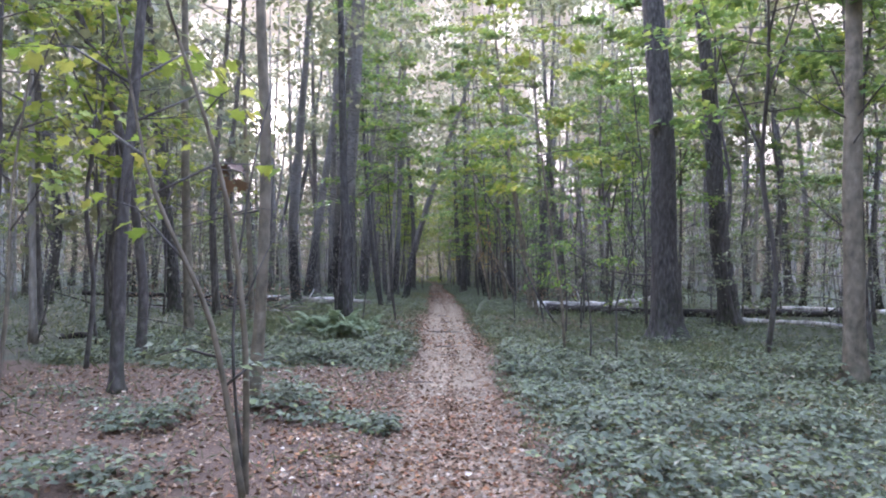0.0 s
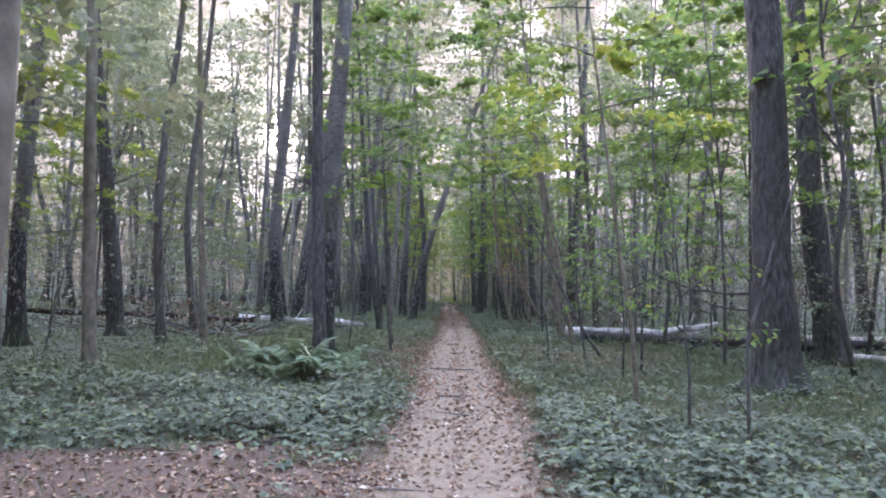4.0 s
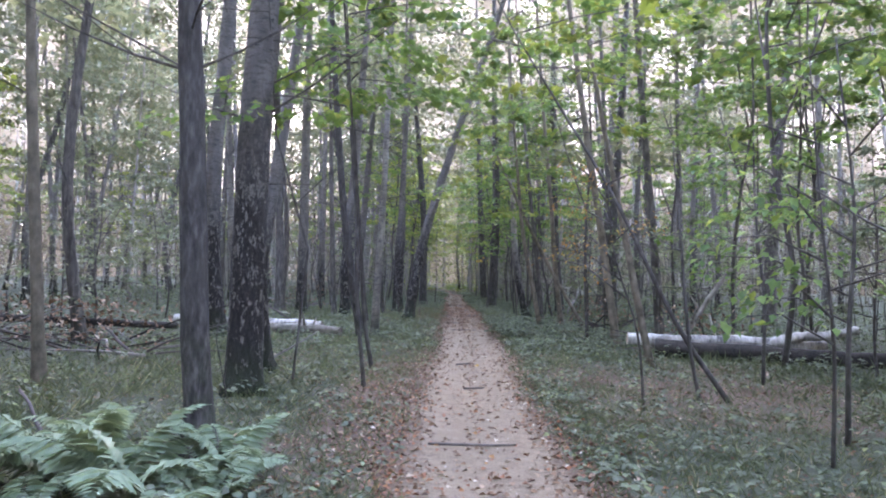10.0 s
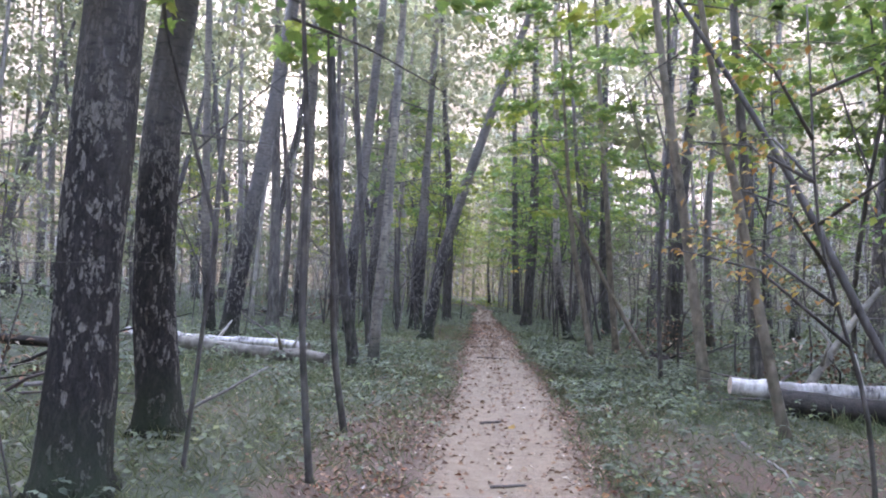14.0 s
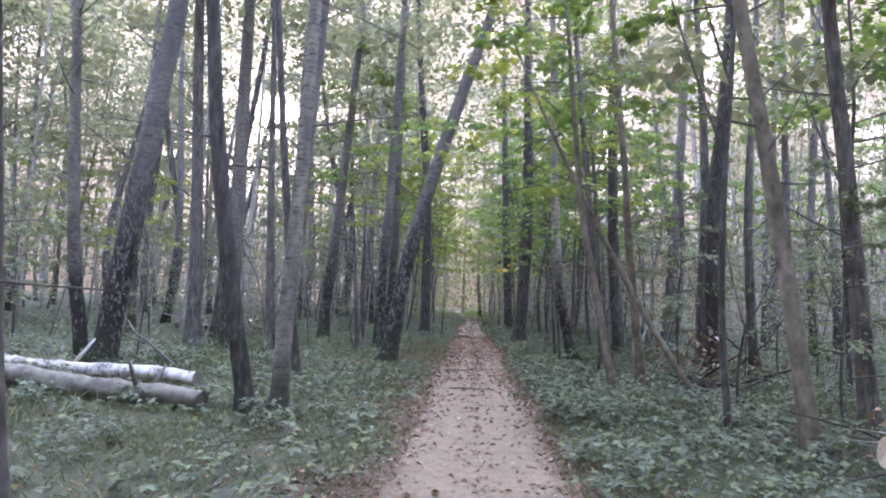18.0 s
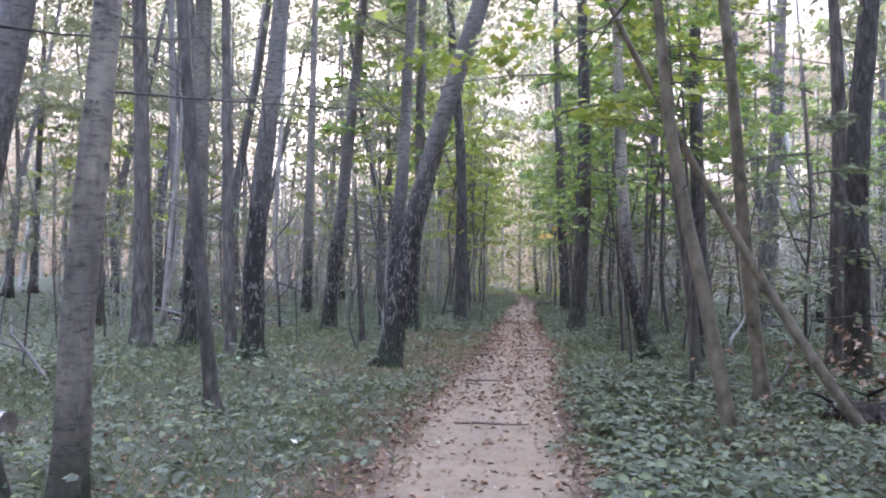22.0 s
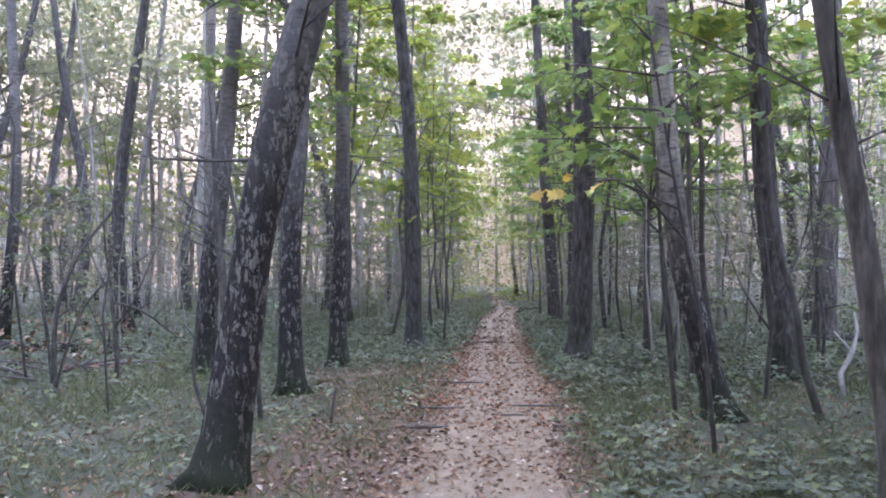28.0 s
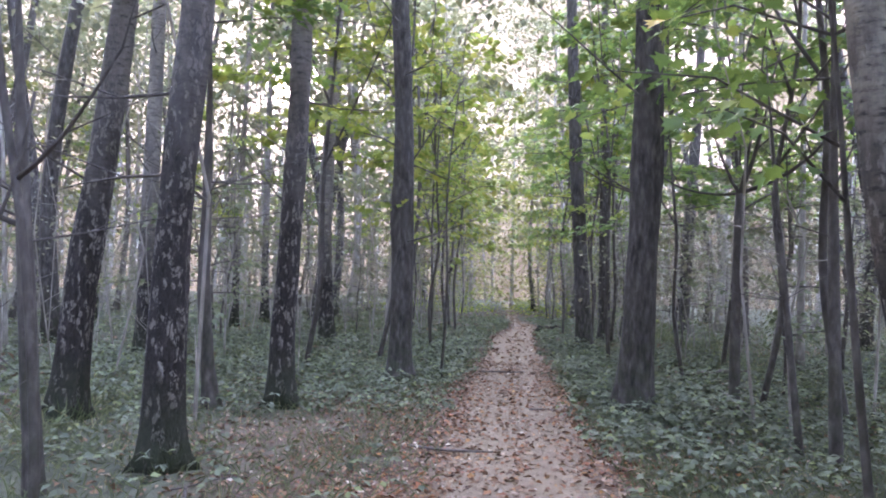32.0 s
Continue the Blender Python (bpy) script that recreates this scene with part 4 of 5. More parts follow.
def thin_stems():
    """Hundreds of finger-thin bare stems and twigs between the trees."""
    g = random.Random(19)
    near, far = [], []
    while len(near) + len(far) < 4200:
        side = g.choice((-1, 1))
        x, y = side * (2.2 + 26 * g.random() ** 1.5), g.uniform(9, 78)
        if abs(x - trail_x(y)) < 2.0 or (abs(x) < 9 and y < 30 and g.random() < (0.9 if x > 0 else 0.7)) or (abs(x) < 5 and y < 46 and g.random() < 0.7):
            continue
        pieces = near if y < 38 else far
        h, r = g.uniform(2.0, 7.5), g.uniform(0.007, 0.022)
        lx, ly = g.gauss(0, 0.09) * h, g.gauss(0, 0.09) * h
        z = rise(x, y) - 0.02
        c = 0.05 * h
        line = [Vector((x + lx * t * t + (g.uniform(-c, c) if t else 0), y + ly * t + (g.uniform(-c, c) if t else 0), z + h * t)) for t in (0, 0.3, 0.55, 0.8, 1.0)]
        pieces.append(tube_data(line, [r, r * 0.85, r * 0.65, r * 0.4, r * 0.15], 5, cap=False))
        for _ in range(4):
            k = g.randint(0, 3)
            s = line[k].lerp(line[k + 1], g.random())
            w = Vector((g.uniform(-1, 1), g.uniform(-1, 1), g.uniform(-0.1, 0.9))).normalized() * g.uniform(0.3, 1.3)
            pieces.append(tube_data([s, s + w * 0.55 + Vector((0, 0, 0.03)), s + w], [r * 0.45, r * 0.3, r * 0.08], 4, cap=False))
    # haze is put into the far stems' paler bark; near ones stay dark
    for pieces, skin, label in ((near, "sapling", "countless finger-thin dark bare stems between the trees"), (far, "grey", "countless finger-thin grey bare stems, paled as by haze, deep in the wood")):
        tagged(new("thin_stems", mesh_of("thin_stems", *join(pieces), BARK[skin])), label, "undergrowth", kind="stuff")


thin_stems()


def undergrowth():
    """Dull small-leaved bushes between the trees, beyond the near ones."""
    g = np.random.default_rng(29)
    spots = []
    while len(spots) < 1750:
        side = -1 if g.random() < 0.36 else 1
        x, y = side * (5.0 + 22 * g.random() ** 1.3), g.uniform(17, 80)
        if g.random() < 0.4:
            y = g.uniform(44, 86)
            x = trail_x(y) + side * g.uniform(1.6, 14)
        if abs(x - trail_x(y)) < 1.5 or (abs(x) < 7 and y < 44):
            continue
        spots.append((x, y, rise(x, y) + g.uniform(0.5, 3.8)))
    per = 58
    base = np.repeat(np.array(spots), per, axis=0)
    n = len(base)
    pos = base + g.normal(0, 1, (n, 3)) * np.array([0.75, 0.75, 0.42])
    pos[:, 2] = np.maximum(pos[:, 2], 0.12)
    me = leaves_mesh("undergrowth", pos, g.uniform(0, 6.283, n), g.normal(-0.2, 0.45, n), g.uniform(0.06, 0.14, n), LEAF_DULL, 0.75, 0.1, g)
    tagged(new("undergrowth", me), "dull olive bushes deep between the trees", "undergrowth", kind="stuff")


undergrowth()


def trail_end():
    """Light young leaves that close the trail's far end."""
    g = np.random.default_rng(30)
    spots = np.stack([trail_x(80) + g.uniform(-6, 6, 420), g.uniform(64, 85, 420), 11 * g.random(420) ** 1.3], 1)
    spots = spots[(np.abs(spots[:, 0] - trail_x(70)) > 0.9) | (spots[:, 2] > 2.2) | (spots[:, 1] > 72)]
    pos = np.repeat(spots, 60, axis=0)
    n = len(pos)
    pos += g.normal(0, 1, (n, 3)) * np.array([0.8, 0.8, 0.25])
    pos[:, 2] = np.maximum(pos[:, 2], 0.1)
    me = leaves_mesh("young_leaves", pos, g.uniform(0, 6.283, n), g.normal(-0.2, 0.4, n), g.uniform(0.1, 0.2, n), LEAF_YELLOW, 0.75, 0.1, g)
    tagged(new("trail_end_foliage", me), "pale yellow-green foliage where the trail ends", "foliage", kind="stuff")


trail_end()

# ---- fallen wood ----
def log(name, label, ends, radius, material, bend=0.1, stubs=0, seed=1, cut=True):
    """A fallen stem between two places (x, y, height of its middle)."""
    g = random.Random(seed)
    a, b = Vector(ends[0]), Vector(ends[1])
    top = thing(name, a.x, a.y, a.z, label, "log")
    d = b - a
    side = Vector((-d.y, d.x, 0)).normalized()
    pts = []
    for i in range(25):
        t = i / 24
        pts.append(d * t + side * bend * math.sin(math.pi * t) + Vector((0, 0, 0.02 * math.sin(9 * t + seed))))
    radii = [radius * (1 - 0.25 * i / 24) * (1 + 0.07 * math.sin(i * 1.3 + seed) + 0.06 * math.sin(i * 2.9 + 2 * seed)) for i in range(25)]
    v, f = tube_data(pts, radii, 16, 0.24, seed, cap=False)
    turn = d.to_track_quat("X", "Z")
    body = part("stem", mesh_of("stem", [turn.inverted() @ Vector(p) for p in v], f, material), top)
    body.rotation_mode = "QUATERNION"
    body.rotation_quaternion = turn
    for k in (0, 24):
        way = (pts[1] - pts[0] if k == 0 else pts[-2] - pts[-1]).normalized()
        u = way.cross(Vector((0, 0, 1))).normalized()
        w = way.cross(u)
        ring = [pts[k] - way * 0.004 + (u * math.cos(q) + w * math.sin(q)) * radii[k] * 0.96 * (1 + 0.05 * math.sin(3 * q)) for q in (2 * math.pi * j / 16 for j in range(16))]
        verts = ring + [pts[k] + way * 0.012]
        part("cut_end", mesh_of("cut_end", verts, [(j, (j + 1) % 16, 16) for j in range(16)], CUT if cut else OLD_CUT, False), top, "pale sawn end" if cut else "weathered brown end")
    for _ in range(stubs):
        k = g.randint(4, 21)
        q = g.uniform(0.2, 2.9)
        way = (side * math.cos(q) + Vector((0, 0, 1)) * math.sin(q) + d.normalized() * g.uniform(-0.4, 0.4)).normalized()
        ln = g.uniform(0.15, 0.5)
        sv, sf = tube_data([pts[k], pts[k] + way * (radii[k] + ln * 0.5), pts[k] + way * (radii[k] + ln)], [0.035, 0.025, 0.012], 7)
        part("stub", mesh_of("stub", sv, sf, material), top)
    return top


WHITE, DARK = "fallen white birch log with dark bark marks on the forest floor", "rotting dark fallen log lying among low plants"
log("birch_log", WHITE, ((3.25, 25.2, 0.3), (6.9, 24.75, 0.3)), 0.125, LOG, 0.05, 2, 3)
log("birch_log", WHITE, ((5.9, 24.85, 0.34), (7.3, 24.35, 0.62)), 0.1, LOG, 0.03, 1, 5)
log("dark_log", DARK, ((3.7, 24.85, 0.13), (10.2, 23.2, 0.15)), 0.17, DARK_LOG, -0.1, 3, 7, False)
log("birch_log", WHITE, ((9.15, 21.5, 0.1), (11.6, 19.4, 0.1)), 0.09, LOG, 0.05, 1, 9)
log("birch_log", WHITE, ((10.9, 26.9, 0.16), (17.2, 26.4, 0.16)), 0.13, LOG, 0.1, 2, 10)
log("dark_log", DARK, ((8.9, 23.9, 0.16), (15.0, 24.8, 0.16)), 0.14, DARK_LOG, 0.2, 3, 11, False)
log("birch_log", "fallen birch log with mossy brown bark on the forest floor", ((-6.3, 28.15, 0.16), (-2.75, 26.95, 0.12)), 0.135, MOSSY_LOG, 0.08, 3, 12, False)
log("birch_log", WHITE, ((-7.5, 29.4, 0.14), (-3.5, 28.6, 0.15)), 0.11, LOG, 0.06, 1, 13, False)
log("broken_birch", "broken mossy birch stem leaning over a log", ((4.3, 25.5, 0.1), (5.5, 25.75, 1.75)), 0.06, MOSSY_LOG, 0.06, 2, 14, False)
log("dark_log", DARK, ((-12.0, 23.6, 0.5), (-5.9, 25.6, 0.3)), 0.085, DARK_LOG, 0.3, 5, 15, False)
log("dark_log", DARK, ((-7.6, 14.1, 0.06), (-6.9, 14.4, 0.07)), 0.07, DARK_LOG, 0.02, 0, 16, False)
log("dark_log", DARK, ((-9.5, 41.5, 0.1), (-6.5, 40.8, 0.1)), 0.1, DARK_LOG, 0.1, 1, 17, False)
log("dark_log", DARK, ((5.5, 44.0, 0.1), (9.8, 43.2, 0.12)), 0.1, DARK_LOG, 0.1, 2, 18, False)


def stick(x, y, turn, length, radius, label, material=TWIG, rise_to=0.0, fork=False, seed=0):
    """A thin dead stick on the floor, or stuck upright when rise_to is given."""
    g = random.Random(seed + int(x * 31 + y * 17))
    top = thing("stick", x, y, rise(x, y) + radius * 0.6, label, "stick", "sticks on the forest floor")
    way = Vector((math.cos(turn), math.sin(turn), 0))
    side = Vector((-way.y, way.x, 0))
    pts = [way * length * t + side * g.uniform(-0.05, 0.05) * length + Vector((0, 0, rise_to * t)) for t in (0, 0.25, 0.5, 0.75, 1.0)]
    v, f = tube_data(pts, [radius, radius, radius * 0.9, radius * 0.75, radius * 0.5], 7, 0.15, seed)
    part("stem", mesh_of("stem", v, f, material), top)
    if fork:
        s = pts[2]
        w2 = (way + side * 0.8).normalized() * length * 0.35 + Vector((0, 0, 0.25 * rise_to))
        v, f = tube_data([s, s + w2 * 0.5, s + w2], [radius * 0.6, radius * 0.5, radius * 0.25], 6)
        part("side_twig", mesh_of("side_twig", v, f, material), top)


DRY, BLEACHED = "thin dry brown stick lying across the trail", "bleached grey stick lying on leaf litter"
for x, y, turn, length, r in ((-0.3, 30.42, 0.12, 0.7, 0.011), (-0.8, 35.74, 0.1, 0.45, 0.016), (-0.82, 36.6, 0.2, 0.55, 0.014), (0.02, 36.66, 0.12, 0.35, 0.012), (-0.92, 38.62, -0.1, 0.75, 0.014),
                              (-0.35, 17.5, 0.05, 0.8, 0.013), (-0.1, 14.4, 0.3, 0.5, 0.012), (-0.12, 23.2, 0.7, 0.35, 0.016), (0.0, 20.7, 0.5, 0.3, 0.015), (0.3, 13.1, 2.8, 0.6, 0.011), (-0.5, 33.1, 0.2, 0.5, 0.011), (0.1, 41.0, 0.1, 0.7, 0.014), (-0.9, 44.2, 0.2, 0.9, 0.014)):
    stick(x, y, turn, length, r, DRY, seed=int(y * 10))
stick(2.72, 23.45, -1.72, 2.5, 0.02, BLEACHED, PALE_TWIG)
stick(2.9, 24.0, -1.2, 1.1, 0.016, BLEACHED, PALE_TWIG, fork=True)
stick(-3.35, 16.75, 2.6, 0.55, 0.02, "short dark stick slanting out of the ferns", TWIG, 0.42)
stick(-1.5, 35.85, 0.3, 0.05, 0.016, "short dead stub standing upright in grass", TWIG, 0.36)
stick(-4.6, 30.5, 2.5, 1.8, 0.022, "dead branch slanting out of the grass", TWIG, 0.7, True)
stick(2.2, 44.6, 0.1, 1.4, 0.03, "dead branch arched over low plants", TWIG, 0.12, True)
stick(-1.55, 40.75, 1.2, 0.5, 0.012, BLEACHED, PALE_TWIG, 0.1)
stick(-3.2, 22.3, 0.6, 0.9, 0.018, "dead stick leaning at a trunk's foot", PALE_TWIG, 0.5)
stick(3.9, 37.6, 1.0, 1.1, 0.03, "bleached dead branch slanting in the undergrowth", PALE_TWIG, 0.9, True)
g5 = random.Random(77)
for _ in range(46):
    y = g5.uniform(3, 46)
    x = trail_x(y) + g5.choice((-1, 1)) * g5.uniform(0.5, 4.5)
    stick(x, y, g5.uniform(0, 6.283), g5.uniform(0.25, 0.9), g5.uniform(0.005, 0.013), "small dry twig among leaf litter", TWIG, g5.uniform(0, 0.05), g5.random() < 0.4, int(y * 7))


def brush_pile(x, y, count, spread, label, seed):
    """A heap of dead boughs, each on its own."""
    g = random.Random(seed)
    top = thing("brush_pile", x, y, rise(x, y), label, "brushwood")
    for _ in range(count):
        a, ln = g.uniform(0, 6.283), g.uniform(0.8, 2.6)
        s = Vector((g.uniform(-1, 1) * spread, g.uniform(-0.5, 0.5) * spread, g.uniform(0.02, 0.15)))
        way = Vector((math.cos(a), math.sin(a) * 0.6, g.uniform(0.0, 0.45)))
        r = g.uniform(0.008, 0.03)
        line = [s + way * ln * t + Vector((g.uniform(-0.1, 0.1), g.uniform(-0.1, 0.1), -0.15 * t * t)) for t in (0, 0.3, 0.6, 1.0)]
        part("bough", mesh_of("bough", *tube_data(line, [r, r * 0.85, r * 0.6, r * 0.25], 6), g.choice((TWIG, PALE_TWIG, DARK_LOG))), top)
    n = count * 14
    rg = np.random.default_rng(seed)
    pos = np.stack([rg.normal(0, spread * 0.7, n), rg.normal(0, spread * 0.35, n), rg.uniform(0.15, 0.95, n)], 1)
    leaf = leaves_mesh("withered_leaves", pos, rg.uniform(0, 6.283, n), rg.normal(-0.3, 0.4, n), rg.uniform(0.07, 0.13, n), LITTER, 0.6, 0.15, rg)
    tagged(part("withered_leaf", leaf, top, "pale withered leaves"), kind="stuff")


brush_pile(-7.4, 23.4, 26, 1.7, "heap of dead branches with withered pale leaves", 3)
brush_pile(-10.2, 24.6, 18, 1.6, "heap of dead branches with withered pale leaves", 4)
brush_pile(-5.8, 22.4, 12, 0.9, "low heap of dry brown branches", 6)
brush_pile(4.9, 25.9, 12, 0.8, "dead branches heaped behind a log", 7)
brush_pile(4.0, 32.0, 16, 0.8, "dark tangle of dead branches at an uprooted stem", 8)
brush_pile(-6.3, 38.4, 16, 1.2, "tangle of dead hazel branches", 9)


def root_mound(x, y, r, h, label):
    bm = bmesh.new()
    bmesh.ops.create_icosphere(bm, subdivisions=4, radius=1.0)
    for v in bm.verts:
        k = 1 + 0.5 * noise.noise(v.co * 2.1 + Vector((x, y, 0))) + 0.3 * noise.noise(v.co * 6) + 0.15 * noise.noise(v.co * 13)
        v.co = Vector((v.co.x * r * k, v.co.y * r * 0.8 * k, v.co.z * h * k))
    me = bpy.data.meshes.new("mound")
    bm.to_mesh(me)
    bm.free()
    me.materials.append(SOIL)
    me.shade_smooth()
    top = thing("root_mound", x, y, rise(x, y) - 0.05, label, "mound")
    part("earth", me, top)
    g = random.Random(int(x * 9))
    for _ in range(9):
        a = g.uniform(0, 6.283)
        way = Vector((math.cos(a), math.sin(a), g.uniform(0.2, 0.9)))
        line = [way * r * 0.5, way * r * 0.95, way * r * 1.2 + Vector((0, 0, -0.1)), way * r * 1.45 + Vector((g.uniform(-0.1, 0.1), 0, -0.2))]
        part("root", mesh_of("root", *tube_data(line, [0.03, 0.024, 0.015, 0.006], 6), DARK_LOG), top)


root_mound(3.75, 31.45, 0.4, 0.2, "dark earthy root mound of a tilted stem")
root_mound(0.45, 55.8, 0.35, 0.22, "small dark mound beside the trail")


# ---- ferns ----
def frond_mesh(length, seed):
    g = np.random.default_rng(seed)
    pos, head, pitch, size = [], [], [], []
    for i in range(26):
        t = 0.12 + 0.88 * i / 25
        x, z = length * 0.82 * t, length * (1.15 * t - 0.85 * t * t)
        for s in (-1, 1):
            pos.append((x, 0, z))
            head.append(s * (1.25 - 0.3 * t))
            pitch.append(-0.15 + g.normal(0, 0.08))
            size.append(length * 0.26 * math.sin(math.pi * min(1, 0.12 + 0.88 * t) ** 0.8) + 0.01)
    return leaves_mesh("frond", np.array(pos), np.array(head), np.array(pitch), np.array(size), FERN, 0.3, 0.05, g)


FRONDS = [frond_mesh(0.75 + 0.1 * i, i) for i in range(3)]
for fx, fy, fronds, sc in ((-2.15, 15.45, 10, 1.35), (-2.75, 15.8, 9, 1.2), (-1.7, 16.0, 8, 1.1), (-1.6, 15.3, 6, 0.85), (-3.0, 16.7, 7, 0.95), (-2.5, 15.0, 6, 0.8), (-3.3, 15.6, 6, 0.85)):
    g = random.Random(int(fx * 100))
    top = thing("fern", fx, fy, rise(fx, fy), "green fern with arching fronds beside the trail", "fern", "ferns under the trees")
    for i in range(fronds):
        ob = part("frond", FRONDS[i % 3], top)
        ob.rotation_euler = (g.uniform(-0.25, 0.25), g.uniform(-0.5, 0.05), 2 * math.pi * i / fronds + g.uniform(-0.2, 0.2))
        ob.scale = (0.82 * sc * g.uniform(0.75, 1.1),) * 3


# ---- boughs with single leaves near the trail ----
def leafy_stem(name, label, x, y, stem, r, sprays, material, size, seed, lobed=True):
    """A thin stem whose side twigs each bear a flat spray of leaves: (start height along the stem, end x, y, z, leaves)."""
    g = np.random.default_rng(seed)
    top = thing(name, x, y, rise(x, y) - 0.02, label, "tree")
    pts = trunk_points(stem, stem[-1][2] + 0.3, 16)
    part("stem", mesh_of("stem", *tube_data(pts, [r * (1 - 0.75 * i / 16) for i in range(17)], 8, 0.1, seed), BARK["hazel" if y < 9 else "sapling"]), top)
    for h, ex, ey, ez, count, mat in sprays:
        a = min(pts, key=lambda p: abs(p.z - h))
        b = Vector((ex - x, ey - y, ez))
        mid = a.lerp(b, 0.5) + Vector((0, 0, 0.12 * (b - a).length))
        twig = part("twig", mesh_of("twig", *tube_data([a, a.lerp(mid, 0.6), mid, mid.lerp(b, 0.6), b], [0.011, 0.009, 0.007, 0.005, 0.002], 6), BARK["sapling"]), top)
        d = np.array(b - a)
        t = g.uniform(0.94 if mat is LEAF_GOLD else 0.25, 1.06, count)
        side = np.array([-d[1], d[0], 0]) / (np.linalg.norm(d[:2]) + 1e-6)
        pos = np.array(a) + np.outer(t, d) + np.outer(g.normal(0, 0.16, count) * (1.2 - 0.5 * t), side)
        pos[:, 2] += 0.48 * t * (1 - t) * np.linalg.norm(d) * 0.9 + g.normal(-0.03, 0.06, count)
        head = math.atan2(d[1], d[0]) + g.normal(0, 1.0, count)
        sizes = g.uniform(0.7, 1.2, count) * size
        pitch = g.normal(-0.45, 0.3, count)
        if mat is LEAF_GOLD:
            sizes = sizes * 0.78
        if mat is HERB:
            sizes, pitch = sizes * 0.55, pitch * 0.3
        m = lobed_leaves_mesh("leaf_spray", pos, head, pitch, sizes, mat, g) if lobed and mat is not HERB else leaves_mesh("leaf_spray", pos, head, pitch, sizes, mat, 0.6, 0.1, g)
        tagged(part("leaf_spray", m, twig), kind="stuff")
    return top


YL, GL, GO, OR, DE = LEAF_YELLOW, LEAF_GREEN, LEAF_GOLD, LEAF_ORANGE, LEAF_DEAD
leafy_stem("young_maple", "bent young maple with large yellow-green leaves", -1.33, 4.85, [(-0.12, -0.03, 0.7), (-0.24, -0.07, 1.25), (-0.6, -0.16, 2.1), (-0.8, -0.2, 3.0)], 0.028,
           [(0.9, -2.0, 4.9, 0.95, 46, HERB), (0.85, -1.1, 4.9, 0.98, 40, HERB), (1.7, -2.6, 5.2, 2.1, 9, YL), (2.1, -1.3, 5.3, 2.35, 4, YL), (2.2, -2.9, 5.6, 2.5, 14, YL), (2.6, -1.6, 5.9, 2.9, 14, YL), (2.8, -3.0, 4.9, 3.1, 16, YL), (2.9, -2.0, 6.4, 3.3, 16, YL), (2.1, -1.45, 5.36, 2.3, 5, DE)], YL, 0.15, 3)
leafy_stem("young_maple", "young maple with yellow-green leaves over leaf litter", -4.7, 7.5, [(0.1, 0, 1.2), (0.05, 0.1, 2.4), (0.2, 0.1, 3.6)], 0.03,
           [(2.0, -3.9, 7.3, 2.5, 12, YL), (2.5, -5.7, 7.1, 2.9, 18, YL), (2.9, -3.7, 7.9, 3.2, 18, YL), (3.2, -5.1, 8.5, 3.4, 18, YL), (3.4, -5.6, 6.7, 3.6, 20, YL), (1.4, -5.2, 7.3, 1.7, 8, YL)], YL, 0.15, 4)
leafy_stem("young_maple", "young maple with broad green and golden leaves over the trail", 1.85, 34.9, [(-0.1, -0.05, 1.0), (-0.3, -0.2, 2.0), (-0.5, -0.3, 3.2)], 0.024,
           [(1.9, 0.56, 34.39, 2.12, 1, GO), (1.8, 0.62, 33.25, 2.02, 5, GO), (2.1, 0.7, 34.3, 2.35, 9, GL), (2.2, 0.3, 34.6, 2.5, 10, GL), (2.4, 1.3, 33.6, 2.55, 10, GL), (2.6, 0.6, 35.4, 2.7, 14, GL), (2.7, 1.9, 33.7, 2.75, 14, GL), (2.9, 0.2, 35.0, 3.0, 16, GL), (3.0, 2.3, 35.9, 3.1, 16, GL), (3.1, 1.0, 34.2, 3.3, 16, GL), (3.2, 1.4, 36.0, 3.5, 18, GL)], GL, 0.15, 5)
leafy_stem("young_maple", "young maple with broad green leaves over the trail", 1.9, 36.6, [(-0.1, 0.0, 1.2), (-0.15, 0.1, 2.6), (-0.3, 0.1, 4.2)], 0.028,
           [(1.9, 1.0, 36.2, 2.3, 14, GL), (2.3, 0.5, 36.9, 2.7, 18, GL), (2.7, 2.7, 36.0, 3.0, 18, GL), (2.9, 0.9, 37.5, 3.2, 20, GL), (3.3, 0.3, 36.4, 3.6, 22, GL), (3.6, 2.6, 37.2, 3.9, 22, GL), (3.9, 1.0, 35.9, 4.2, 24, GL), (4.1, 1.6, 37.6, 4.5, 24, GL)], GL, 0.14, 6)
leafy_stem("young_maple", "slim young maple with yellow-green leaves beside a straight trunk", -1.2, 42.9, [(0.05, 0.0, 1.2), (0.0, 0.1, 2.8), (0.2, 0.1, 5.0)], 0.026,
           [(1.7, -0.5, 42.6, 2.0, 16, YL), (2.1, -2.2, 42.0, 2.5, 24, YL), (2.5, -0.3, 43.2, 2.9, 24, YL), (2.9, -2.6, 43.1, 3.2, 26, YL), (3.2, -0.4, 42.2, 3.6, 26, YL), (3.6, -2.3, 42.5, 4.0, 28, YL), (4.0, -0.2, 43.6, 4.4, 28, YL), (4.6, -1.9, 43.9, 5.0, 28, YL)], YL, 0.14, 7)
